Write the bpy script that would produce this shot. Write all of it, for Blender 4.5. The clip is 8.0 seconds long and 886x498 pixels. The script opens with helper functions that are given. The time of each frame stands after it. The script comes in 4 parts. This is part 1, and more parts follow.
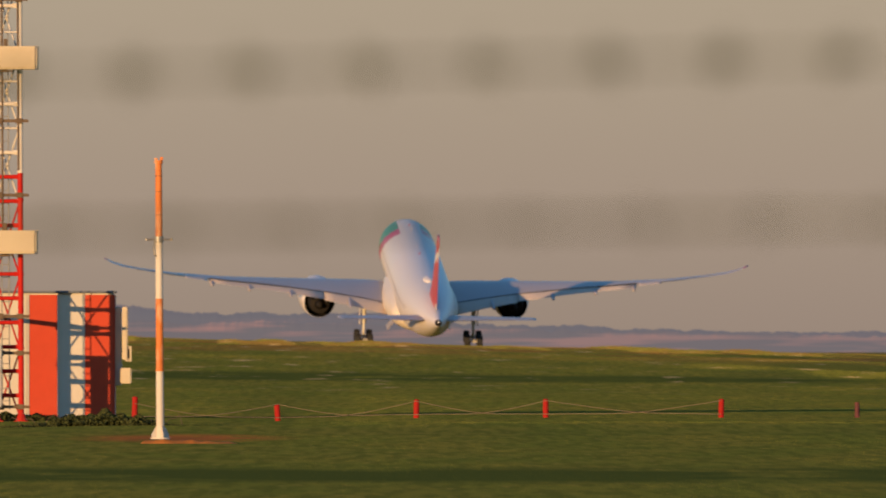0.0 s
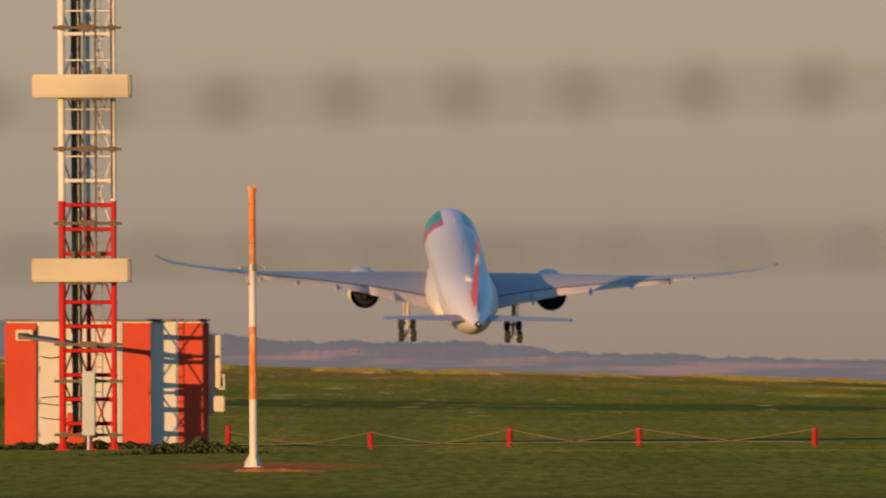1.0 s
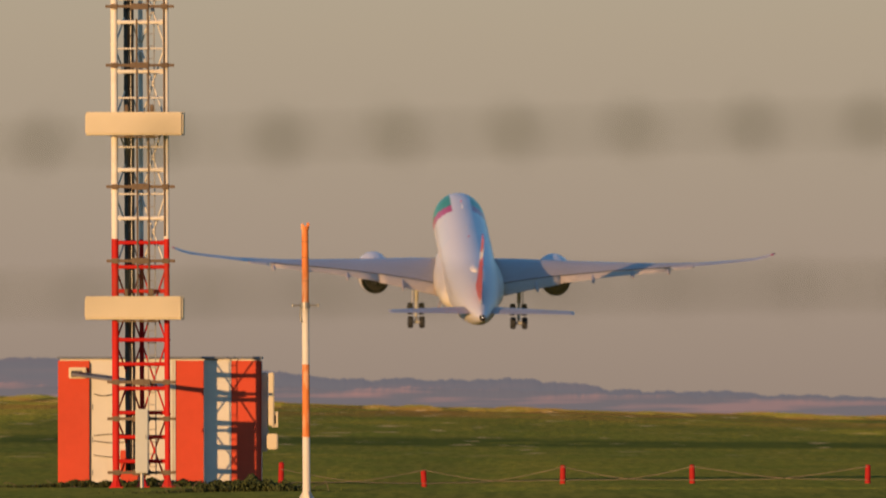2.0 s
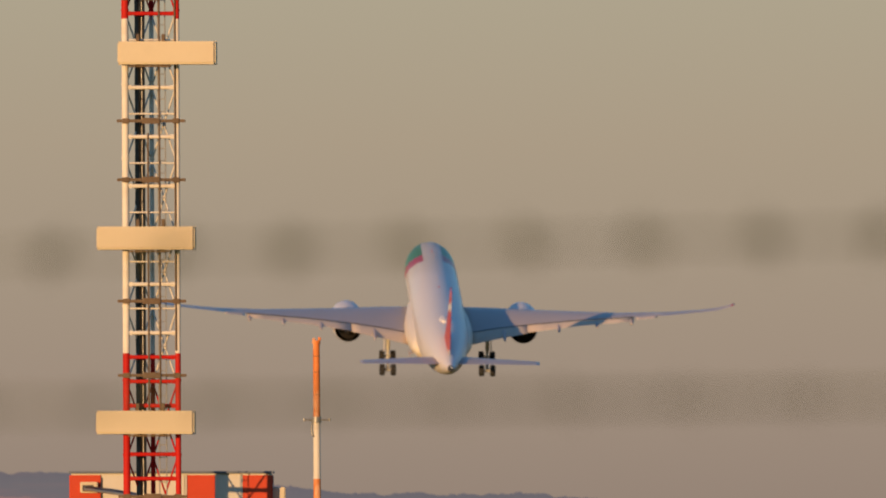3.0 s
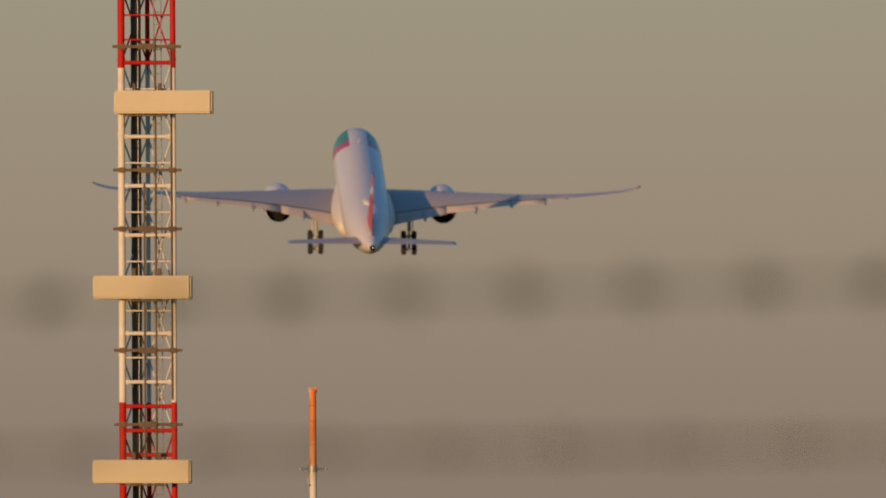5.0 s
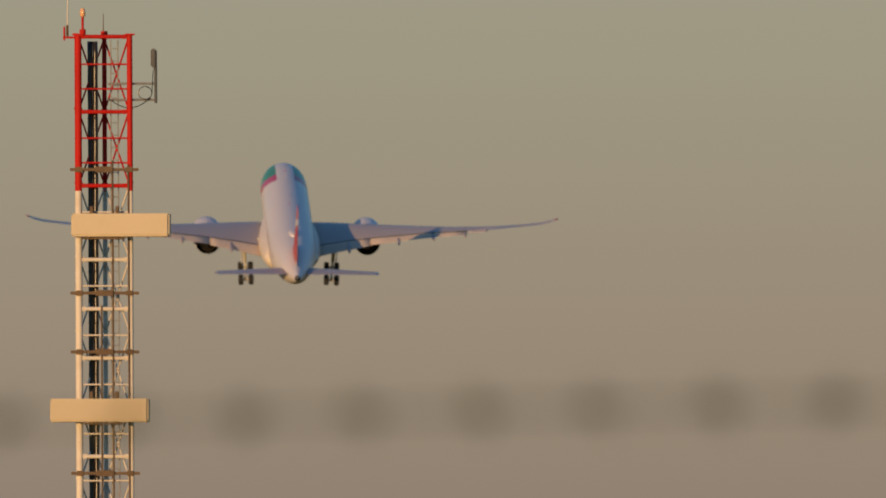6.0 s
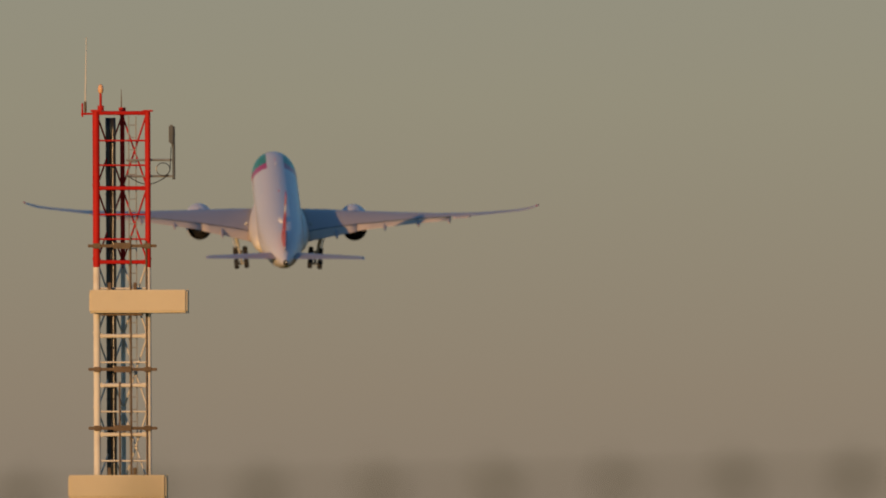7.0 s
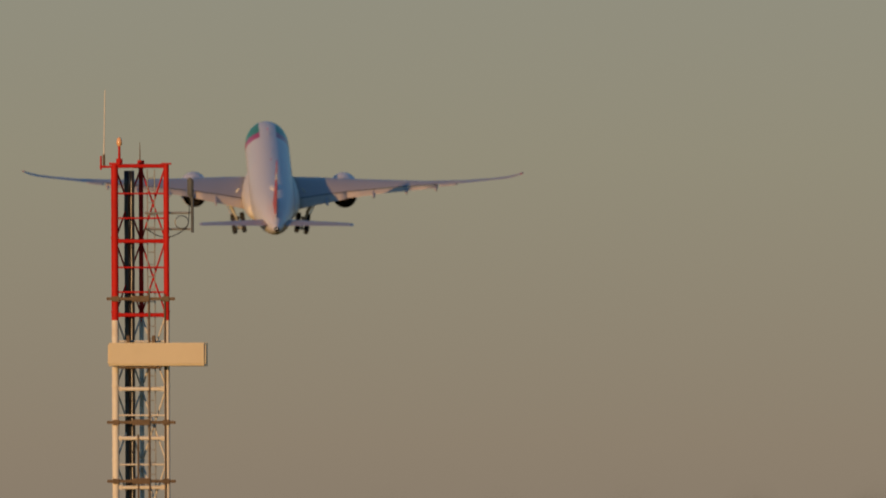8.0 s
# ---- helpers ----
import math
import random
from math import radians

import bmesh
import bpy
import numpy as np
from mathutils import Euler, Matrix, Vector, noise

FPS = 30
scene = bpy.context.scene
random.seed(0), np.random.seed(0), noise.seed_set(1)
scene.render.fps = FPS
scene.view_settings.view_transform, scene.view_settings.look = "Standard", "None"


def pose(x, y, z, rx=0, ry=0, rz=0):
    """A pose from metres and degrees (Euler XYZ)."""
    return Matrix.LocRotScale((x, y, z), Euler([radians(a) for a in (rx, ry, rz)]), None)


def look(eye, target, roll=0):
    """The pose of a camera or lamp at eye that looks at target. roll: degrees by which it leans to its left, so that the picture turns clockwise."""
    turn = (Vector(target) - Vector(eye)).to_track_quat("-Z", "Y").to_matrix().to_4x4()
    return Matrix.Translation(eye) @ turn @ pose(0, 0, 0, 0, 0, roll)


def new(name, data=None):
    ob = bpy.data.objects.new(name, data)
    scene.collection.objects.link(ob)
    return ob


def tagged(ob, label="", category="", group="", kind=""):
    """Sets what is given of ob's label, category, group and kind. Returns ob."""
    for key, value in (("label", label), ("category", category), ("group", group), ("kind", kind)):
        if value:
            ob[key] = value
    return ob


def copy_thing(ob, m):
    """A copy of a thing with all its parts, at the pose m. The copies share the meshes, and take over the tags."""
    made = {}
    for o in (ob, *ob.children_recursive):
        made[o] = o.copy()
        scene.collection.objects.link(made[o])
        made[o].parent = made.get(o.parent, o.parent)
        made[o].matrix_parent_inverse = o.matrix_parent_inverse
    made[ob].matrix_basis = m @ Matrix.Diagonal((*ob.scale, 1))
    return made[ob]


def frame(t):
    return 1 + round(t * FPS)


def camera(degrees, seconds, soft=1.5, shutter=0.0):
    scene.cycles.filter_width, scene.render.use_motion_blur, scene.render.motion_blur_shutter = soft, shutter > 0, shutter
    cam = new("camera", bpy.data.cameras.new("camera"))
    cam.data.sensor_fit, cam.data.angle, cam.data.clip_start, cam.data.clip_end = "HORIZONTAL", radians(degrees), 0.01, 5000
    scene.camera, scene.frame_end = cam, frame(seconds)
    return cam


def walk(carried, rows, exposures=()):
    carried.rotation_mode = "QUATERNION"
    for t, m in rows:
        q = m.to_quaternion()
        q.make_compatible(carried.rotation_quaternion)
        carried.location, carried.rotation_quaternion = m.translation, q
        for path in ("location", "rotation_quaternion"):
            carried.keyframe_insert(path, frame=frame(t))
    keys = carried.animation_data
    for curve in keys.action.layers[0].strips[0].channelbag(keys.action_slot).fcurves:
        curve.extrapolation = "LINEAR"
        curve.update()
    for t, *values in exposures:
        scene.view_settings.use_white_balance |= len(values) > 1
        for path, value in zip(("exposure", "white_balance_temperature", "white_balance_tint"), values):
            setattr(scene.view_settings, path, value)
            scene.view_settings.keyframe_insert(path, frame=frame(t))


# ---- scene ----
EYE = (0.0, 0.0, 2.08)
VIEW = [  # seconds, pan and rise of the line of sight per metre of distance
    (0.0, 0.004372, 0.003949),
    (0.5, 0.002369, 0.004468),
    (1.0, 0.000000, 0.005270),
    (1.2, -0.000889, 0.005571),
    (2.3, -0.002556, 0.009195),
    (2.4, -0.001881, 0.010603),
    (2.5, -0.002057, 0.010993),
    (3.0, -0.003021, 0.012408),
    (3.5, -0.003168, 0.013137),
    (4.0, -0.002838, 0.013655),
    (4.2, -0.002804, 0.014002),
    (5.3, -0.002859, 0.015622),
    (5.5, -0.002135, 0.017001),
    (5.7, -0.001550, 0.018333),
    (5.8, -0.001076, 0.019475),
    (6.0, -0.000852, 0.020489),
    (6.5, -0.000985, 0.022575),
    (7.0, -0.001697, 0.024072),
    (7.5, -0.002200, 0.024910),
    (8.0, -0.002568, 0.026558),
]
FLIGHT = [  # seconds, x, y, z, pitch, bank, heading
    (0.0, 7.04, 2148.7, 6.91, 8.98, 0.69, 3.08),
    (0.5, 4.46, 2184.9, 8.55, 9.73, 0.67, 3.02),
    (1.0, 1.94, 2221.4, 10.64, 10.65, 0.66, 2.96),
    (1.5, -0.53, 2258.2, 13.23, 11.45, 0.64, 2.80),
    (2.0, -2.96, 2295.3, 16.31, 12.08, 0.62, 2.74),
    (2.5, -5.33, 2332.6, 19.84, 12.50, 0.59, 2.68),
    (3.0, -7.67, 2370.2, 24.02, 12.82, 0.56, 2.62),
    (3.5, -9.96, 2408.1, 28.78, 13.07, 0.53, 2.56),
    (4.0, -12.22, 2446.2, 34.06, 13.24, 0.49, 2.49),
    (4.5, -14.45, 2484.7, 39.56, 13.37, 0.46, 2.43),
    (5.0, -16.65, 2523.3, 45.22, 13.46, 0.42, 2.37),
    (5.5, -18.82, 2562.3, 51.39, 13.52, 0.38, 2.30),
    (6.0, -20.96, 2601.5, 57.62, 13.57, 0.34, 2.24),
    (6.5, -23.09, 2641.0, 63.95, 13.62, 0.29, 2.17),
    (7.0, -25.20, 2680.8, 70.65, 13.70, 0.25, 2.11),
    (7.5, -27.29, 2720.8, 77.20, 13.80, 0.20, 2.04),
    (8.0, -29.38, 2761.1, 83.72, 13.95, 0.15, 1.97),
]
cam = camera(2.379, 8.0, soft=1.7, shutter=0.5)
cam.data.dof.use_dof = True
cam.data.dof.focus_distance = 400.0
cam.data.dof.aperture_fstop = 17.0
EXPOSURES = [(0, 0.11), (1.0, 0.09), (2.5, 0.10), (3.0, 0.0), (3.5, -0.17), (4.0, -0.33), (5.5, -0.34), (6.5, -0.42), (7.0, -0.57), (8.0, -0.62)]


def stand(t, p, r):
    """The camera on its tripod: the lens dips a few millimetres as the head tilts back."""
    z = EYE[2] + 0.0033 - 0.49 * (r - 0.00395)
    return t, look((EYE[0], EYE[1], z), (p * 1000, 1000, z + r * 1000))


walk(cam, [stand(*row) for row in VIEW], EXPOSURES)

# ---- world and sun ----
SKY_POWER = 0.30
SUN_AZ, SUN_EL = 209.4, 3.6          # clockwise from +y, and above the horizon


def make_world():
    w = bpy.data.worlds.new("evening_sky")
    w.use_nodes = True
    scene.world = w
    nt = w.node_tree
    n, l = nt.nodes, nt.links
    n.clear()
    out = n.new("ShaderNodeOutputWorld")
    sky = n.new("ShaderNodeTexSky")
    sky.sky_type = 'NISHITA'
    sky.sun_disc = False
    sky.sun_elevation = radians(SUN_EL)
    sky.sun_rotation = radians(SUN_AZ)
    sky.dust_density = 0.15
    sky.air_density = 1.0
    sky.ozone_density = 3.3
    bg = n.new("ShaderNodeBackground")
    bg.inputs[1].default_value = SKY_POWER
    l.new(sky.outputs[0], bg.inputs[0])
    # the evening haze that lies along the whole horizon
    tc = n.new("ShaderNodeTexCoord")
    sep = n.new("ShaderNodeSeparateXYZ")
    l.new(tc.outputs["Generated"], sep.inputs[0])
    scale = n.new("ShaderNodeMapRange")
    scale.inputs["From Min"].default_value = 0.0
    scale.inputs["From Max"].default_value = 0.05
    l.new(sep.outputs["Z"], scale.inputs["Value"])
    ramp = n.new("ShaderNodeValToRGB")
    cr = ramp.color_ramp
    stops = SKY_STOPS
    while len(cr.elements) < len(stops):
        cr.elements.new(0.5)
    for e, (p, c) in zip(cr.elements, stops):
        e.position, e.color = p, (*c, 1)
    l.new(scale.outputs[0], ramp.inputs[0])
    haze = n.new("ShaderNodeBackground")
    l.new(ramp.outputs[0], haze.inputs[0])
    fade = n.new("ShaderNodeMapRange")
    fade.interpolation_type = 'SMOOTHSTEP'
    fade.inputs["From Min"].default_value = 0.04
    fade.inputs["From Max"].default_value = 0.10
    l.new(sep.outputs["Z"], fade.inputs["Value"])
    mix = n.new("ShaderNodeMixShader")
    l.new(fade.outputs[0], mix.inputs[0])
    l.new(haze.outputs[0], mix.inputs[1])
    l.new(bg.outputs[0], mix.inputs[2])
    l.new(mix.outputs[0], out.inputs[0])


SKY_STOPS = [(0.0, (0.300, 0.228, 0.181)), (0.12, (0.346, 0.267, 0.204)), (0.35, (0.408, 0.330, 0.237)),
             (0.62, (0.440, 0.404, 0.292)), (1.0, (0.43, 0.44, 0.365))]
make_world()

sun = new("sun", bpy.data.lights.new("sun", 'SUN'))
sun.data.energy = 5.0
sun.data.color = (1.0, 0.585, 0.25)
sun.data.angle = radians(0.6)
az, el = radians(SUN_AZ), radians(SUN_EL)
to_sun = Vector((math.sin(az) * math.cos(el), math.cos(az) * math.cos(el), math.sin(el)))
sun.matrix_world = look(to_sun * 100, (0, 0, 0))


# ---- materials ----
def material(name, colour, rough=0.5, metal=0.0, vary=0.12, scale=6.0, bump=0.0, grime=0.0, grime_colour=(0.12, 0.09, 0.06),
             stretch=(1, 1, 1), second=None, coat=0.0, island=0.0, spec=0.5):
    """A painted, metal or mineral surface: colour with broad and fine variation, optional stains and relief."""
    m = bpy.data.materials.new(name)
    m.use_nodes = True
    nt = m.node_tree
    n, l = nt.nodes, nt.links
    p = n["Principled BSDF"]
    tc = n.new("ShaderNodeTexCoord")
    mp = n.new("ShaderNodeMapping")
    mp.inputs["Scale"].default_value = stretch
    l.new(tc.outputs["Object"], mp.inputs[0])
    broad = n.new("ShaderNodeTexNoise")
    broad.inputs["Scale"].default_value = scale * 0.15
    broad.inputs["Detail"].default_value = 5
    fine = n.new("ShaderNodeTexNoise")
    fine.inputs["Scale"].default_value = scale
    fine.inputs["Detail"].default_value = 8
    fine.inputs["Roughness"].default_value = 0.65
    for t in (broad, fine):
        l.new(mp.outputs[0], t.inputs["Vector"])
    add = n.new("ShaderNodeMath")
    add.operation = 'ADD'
    l.new(broad.outputs[0], add.inputs[0])
    l.new(fine.outputs[0], add.inputs[1])
    rng = n.new("ShaderNodeMapRange")
    rng.inputs["From Min"].default_value, rng.inputs["From Max"].default_value = 0.65, 1.35
    l.new(add.outputs[0], rng.inputs["Value"])
    mix = n.new("ShaderNodeMix")
    mix.data_type = 'RGBA'
    lo = tuple(c * (1 - vary) for c in colour)
    hi = tuple(min(1, c * (1 + vary)) for c in colour) if second is None else second
    mix.inputs["A"].default_value, mix.inputs["B"].default_value = (*lo, 1), (*hi, 1)
    l.new(rng.outputs[0], mix.inputs["Factor"])
    last = mix.outputs["Result"]
    if grime:
        gn = n.new("ShaderNodeTexNoise")
        gn.inputs["Scale"].default_value, gn.inputs["Detail"].default_value = scale * 0.5, 10
        l.new(mp.outputs[0], gn.inputs["Vector"])
        gr = n.new("ShaderNodeMapRange")
        gr.inputs["From Min"].default_value, gr.inputs["From Max"].default_value = 0.52, 0.72
        gr.inputs["To Max"].default_value = grime
        l.new(gn.outputs[0], gr.inputs["Value"])
        gm = n.new("ShaderNodeMix")
        gm.data_type = 'RGBA'
        gm.inputs["B"].default_value = (*grime_colour, 1)
        l.new(gr.outputs[0], gm.inputs["Factor"])
        l.new(last, gm.inputs["A"])
        last = gm.outputs["Result"]
    if island:
        geo = n.new("ShaderNodeNewGeometry")
        hs = n.new("ShaderNodeHueSaturation")
        ir = n.new("ShaderNodeMapRange")
        ir.inputs["To Min"].default_value, ir.inputs["To Max"].default_value = 1 - island, 1 + island
        l.new(geo.outputs["Random Per Island"], ir.inputs["Value"])
        l.new(ir.outputs[0], hs.inputs["Value"])
        l.new(last, hs.inputs["Color"])
        last = hs.outputs[0]
    l.new(last, p.inputs["Base Color"])
    rr = n.new("ShaderNodeMapRange")
    rr.inputs["To Min"].default_value, rr.inputs["To Max"].default_value = max(0.03, rough - 0.08), min(1, rough + 0.08)
    l.new(fine.outputs[0], rr.inputs["Value"])
    l.new(rr.outputs[0], p.inputs["Roughness"])
    p.inputs["Metallic"].default_value = metal
    p.inputs["Coat Weight"].default_value = coat
    p.inputs["Specular IOR Level"].default_value = spec
    if bump:
        b = n.new("ShaderNodeBump")
        b.inputs["Strength"].default_value = 0.6
        b.inputs["Distance"].default_value = bump
        l.new(fine.outputs[0], b.inputs["Height"])
        l.new(b.outputs[0], p.inputs["Normal"])
    return m


def glowing(name, colour, strength):
    m = bpy.data.materials.new(name)
    m.use_nodes = True
    p = m.node_tree.nodes["Principled BSDF"]
    p.inputs["Base Color"].default_value = (*colour, 1)
    p.inputs["Emission Color"].default_value = (*colour, 1)
    p.inputs["Emission Strength"].default_value = strength
    return m


RED = material("red_mast_paint", (0.46, 0.014, 0.009), 0.6, vary=0.2, scale=5, grime=0.25, grime_colour=(0.2, 0.05, 0.03), spec=0.15)
WHITE = material("white_mast_paint", (0.68, 0.62, 0.53), 0.5, vary=0.08, scale=5, grime=0.25, grime_colour=(0.35, 0.25, 0.17), spec=0.15)
CREAM = material("cream_fibreglass", (0.56, 0.475, 0.335), 0.4, vary=0.06, scale=3, grime=0.12, grime_colour=(0.4, 0.32, 0.22), spec=0.15)
CABIN_RED = material("orange_red_cabin_paint", (0.50, 0.060, 0.026), 0.65, vary=0.10, scale=3, grime=0.2, grime_colour=(0.4, 0.08, 0.04), spec=0.15)
CABIN_WHITE = material("white_cabin_paint", (0.56, 0.515, 0.44), 0.55, vary=0.08, scale=3, grime=0.35, grime_colour=(0.5, 0.42, 0.33), spec=0.15)
ROOF = material("blue_grey_roof_sheet", (0.10, 0.12, 0.16), 0.5, vary=0.2, scale=4)
STEEL = material("galvanised_steel", (0.30, 0.29, 0.27), 0.5, metal=0.6, vary=0.2, scale=8)
RUSTY = material("weathered_brown_steel", (0.15, 0.105, 0.068), 0.8, metal=0.1, vary=0.3, scale=9, spec=0.15)
BLACK = material("black_cable_sheath", (0.020, 0.018, 0.018), 0.3, vary=0.3, scale=10)
AERIAL_DARK = material("dark_grey_plastic", (0.07, 0.075, 0.08), 0.5, vary=0.15, scale=6)
GREY_BOX = material("grey_cabinet_paint", (0.42, 0.42, 0.38), 0.5, vary=0.08, scale=4)
POLE_ORANGE = material("faded_orange_pole_paint", (0.60, 0.185, 0.048), 0.5, vary=0.3, scale=11, grime=0.95, grime_colour=(0.68, 0.47, 0.30), stretch=(1, 1, 0.25), spec=0.15)
POLE_WHITE = material("chalky_white_pole_paint", (0.61, 0.56, 0.48), 0.5, vary=0.1, scale=7, grime=0.3, grime_colour=(0.45, 0.33, 0.22), stretch=(1, 1, 0.25), spec=0.15)
POST_RED = material("red_post_paint", (0.34, 0.014, 0.010), 0.7, vary=0.2, scale=10, spec=0.15)
POST_DARK = material("dark_red_worn_post", (0.10, 0.02, 0.02), 0.7, vary=0.3, scale=10)
ROPE = material("dry_straw_rope", (0.22, 0.165, 0.095), 0.9, vary=0.25, scale=30)
WIRE = material("weathered_barbed_wire", (0.075, 0.085, 0.035), 0.7, metal=0.3, vary=0.3, scale=30)
CONCRETE = material("reddish_concrete", (0.36, 0.20, 0.12), 0.9, vary=0.25, scale=8, bump=0.01)
SKIN = material("white_airliner_paint", (0.70, 0.65, 0.64), 0.42, vary=0.015, scale=0.5)
WING_GREY = material("grey_wing_paint", (0.41, 0.355, 0.345), 0.40, vary=0.05, scale=0.7, stretch=(1, 0.3, 1), grime=0.15, grime_colour=(0.26, 0.25, 0.25))
FLAP_GREY = material("light_grey_flap_paint", (0.56, 0.465, 0.385), 0.45, vary=0.06, scale=0.9, grime=0.15, grime_colour=(0.3, 0.27, 0.25))
FIN_RED = material("red_fin_paint", (0.50, 0.03, 0.025), 0.35, vary=0.08, scale=0.7)
FLAG_GREEN = material("green_livery_paint", (0.05, 0.25, 0.10), 0.35, vary=0.05, scale=0.7)
FLAG_RED = material("crimson_livery_paint", (0.50, 0.02, 0.06), 0.35, vary=0.05, scale=0.7)
TITLE = material("pale_grey_title_paint", (0.64, 0.63, 0.64), 0.4, vary=0.05, scale=0.7)
# pale paint with the warmth of low sunlight mixed into its colour
BELLY = material("sun_tinted_belly_paint", (0.74, 0.66, 0.56), 0.45, vary=0.06, scale=0.7, grime=0.15, grime_colour=(0.5, 0.42, 0.34))
HOT = material("dark_exhaust_metal", (0.020, 0.018, 0.018), 0.75, vary=0.3, scale=2, spec=0.15)
TYRE = material("black_tyre_rubber", (0.02, 0.02, 0.021), 0.85, vary=0.3, scale=6)
GEAR = material("pale_gear_paint", (0.55, 0.53, 0.48), 0.4, metal=0.2, vary=0.12, scale=4)
# near-black for solid pieces that stand in for shade in gaps and openings
DARK = material("gap_shade_black", (0.03, 0.03, 0.035), 0.6, vary=0.2)
LEAF = material("dark_bramble_leaves", (0.052, 0.060, 0.020), 0.85, vary=0.3, scale=3, island=0.25, spec=0.1)
WINDOW_TINT = material("shaded_window_acrylic", (0.30, 0.28, 0.29), 0.3, vary=0.2)
BEACON = material("red_beacon_glass", (0.65, 0.05, 0.03), 0.2, vary=0.05)
EARTH = material("orange_red_bare_earth", (0.60, 0.195, 0.035), 0.95, vary=0.3, scale=7, grime=0.2, grime_colour=(0.20, 0.11, 0.04), spec=0.1)
LENS_WHITE = glowing("white_tail_light", (1.0, 0.92, 0.8), 0.8)
LENS_AMBER = material("amber_lamp_glass", (0.75, 0.42, 0.22), 0.15, vary=0.05)


# ---- mesh helpers ----
def part(name, bm, mats, parent=None, label="", smooth=False, at=None):
    """One mesh object from a bmesh, under its thing or part."""
    me = bpy.data.meshes.new(name)
    bmesh.ops.recalc_face_normals(bm, faces=bm.faces)
    bm.to_mesh(me)
    bm.free()
    for m in (mats if isinstance(mats, (list, tuple)) else [mats]):
        me.materials.append(m)
    if smooth:
        me.shade_smooth()
    ob = new(name, me)
    if parent is not None:
        ob.parent = parent
    if at is not None:
        ob.matrix_basis = at
    if label:
        tagged(ob, label)
    return ob


def box(bm, centre, size, bevel=0.0, turn=None):
    m = Matrix.Translation(centre)
    if turn is not None:
        m = m @ turn
    r = bmesh.ops.create_cube(bm, size=1, matrix=m @ Matrix.Diagonal((*size, 1)))
    if bevel:
        es = list({e for v in r["verts"] for e in v.link_edges})
        bmesh.ops.bevel(bm, geom=es, offset=bevel, segments=2, affect='EDGES', clamp_overlap=True)


def tube(bm, a, b, r1, r2=None, seg=8, mat=0):
    a, b = Vector(a), Vector(b)
    d = b - a
    m = Matrix.Translation((a + b) / 2) @ d.to_track_quat('Z', 'Y').to_matrix().to_4x4()
    before = len(bm.faces)
    bmesh.ops.create_cone(bm, cap_ends=True, segments=seg, radius1=r1, radius2=r1 if r2 is None else r2, depth=d.length, matrix=m)
    if mat:
        bm.faces.ensure_lookup_table()
        for f in bm.faces[before:]:
            f.material_index = mat


def pipe(bm, pts, r, seg=6):
    """A bent tube through points, whose rings keep their turn from point to point."""
    rings = []
    pts = [Vector(p) for p in pts]
    last = q = None
    for i, p in enumerate(pts):
        d = (pts[min(i + 1, len(pts) - 1)] - pts[max(i - 1, 0)]).normalized()
        q = d.to_track_quat('Z', 'Y') if q is None else last.rotation_difference(d) @ q
        last = d
        rings.append([bm.verts.new(p + q @ Vector((r * math.cos(2 * math.pi * k / seg), r * math.sin(2 * math.pi * k / seg), 0))) for k in range(seg)])
    skin_rings(bm, rings)


def skin_rings(bm, rings, cap=True):
    k = len(rings[0])
    for a, b in zip(rings, rings[1:]):
        for i in range(k):
            bm.faces.new((a[i], a[(i + 1) % k], b[(i + 1) % k], b[i]))
    if cap:
        bm.faces.new(rings[0][::-1])
        bm.faces.new(rings[-1])


def revolve(bm, profile, seg=32, axis='Y', centre=(0, 0, 0), cap=True):
    """Rings round an axis: profile of (along, radius)."""
    rings = []
    for s, r in profile:
        ring = []
        for k in range(seg):
            a = 2 * math.pi * k / seg
            u, v = r * math.cos(a), r * math.sin(a)
            p = (u, s, v) if axis == 'Y' else ((s, u, v) if axis == 'X' else (u, v, s))
            ring.append(bm.verts.new(Vector(p) + Vector(centre)))
        rings.append(ring)
    skin_rings(bm, rings, cap)


def thing(name, label, category, at=None, group="", kind=""):
    e = new(name)
    e.empty_display_size = 0.2
    if at is not None:
        e.matrix_basis = at
    return tagged(e, label, category, group, kind)


def smooth01(a, b, v):
    u = min(1, max(0, (v - a) / (b - a)))
    return u * u * (3 - 2 * u)


# ---- ground ----
def ground_height(x, y):
    rise = 1.54 * smooth01(560, 1200, y) - 0.50 * smooth01(1210, 1800, y) - 3.0 * smooth01(2200, 2900, y)
    tilt = -0.024 * max(-60, min(60, x)) * smooth01(560, 1200, y) * (1 - smooth01(2900, 3600, y))
    bank = (0.13 * smooth01(-9.5, -1.5, x) - 0.08 * math.exp(-((x + 1.66) / 2.2) ** 2)) * smooth01(440, 475, y) * (1 - smooth01(560, 760, y))
    bank *= 1 - smooth01(40, 120, x)
    lumps = 0.0
    if y > 570 and abs(x) < 150:
        lumps = 0.10 * noise.noise(Vector((x * 0.11, y * 0.012, 0))) * smooth01(570, 900, y)
    return rise + tilt + lumps + bank


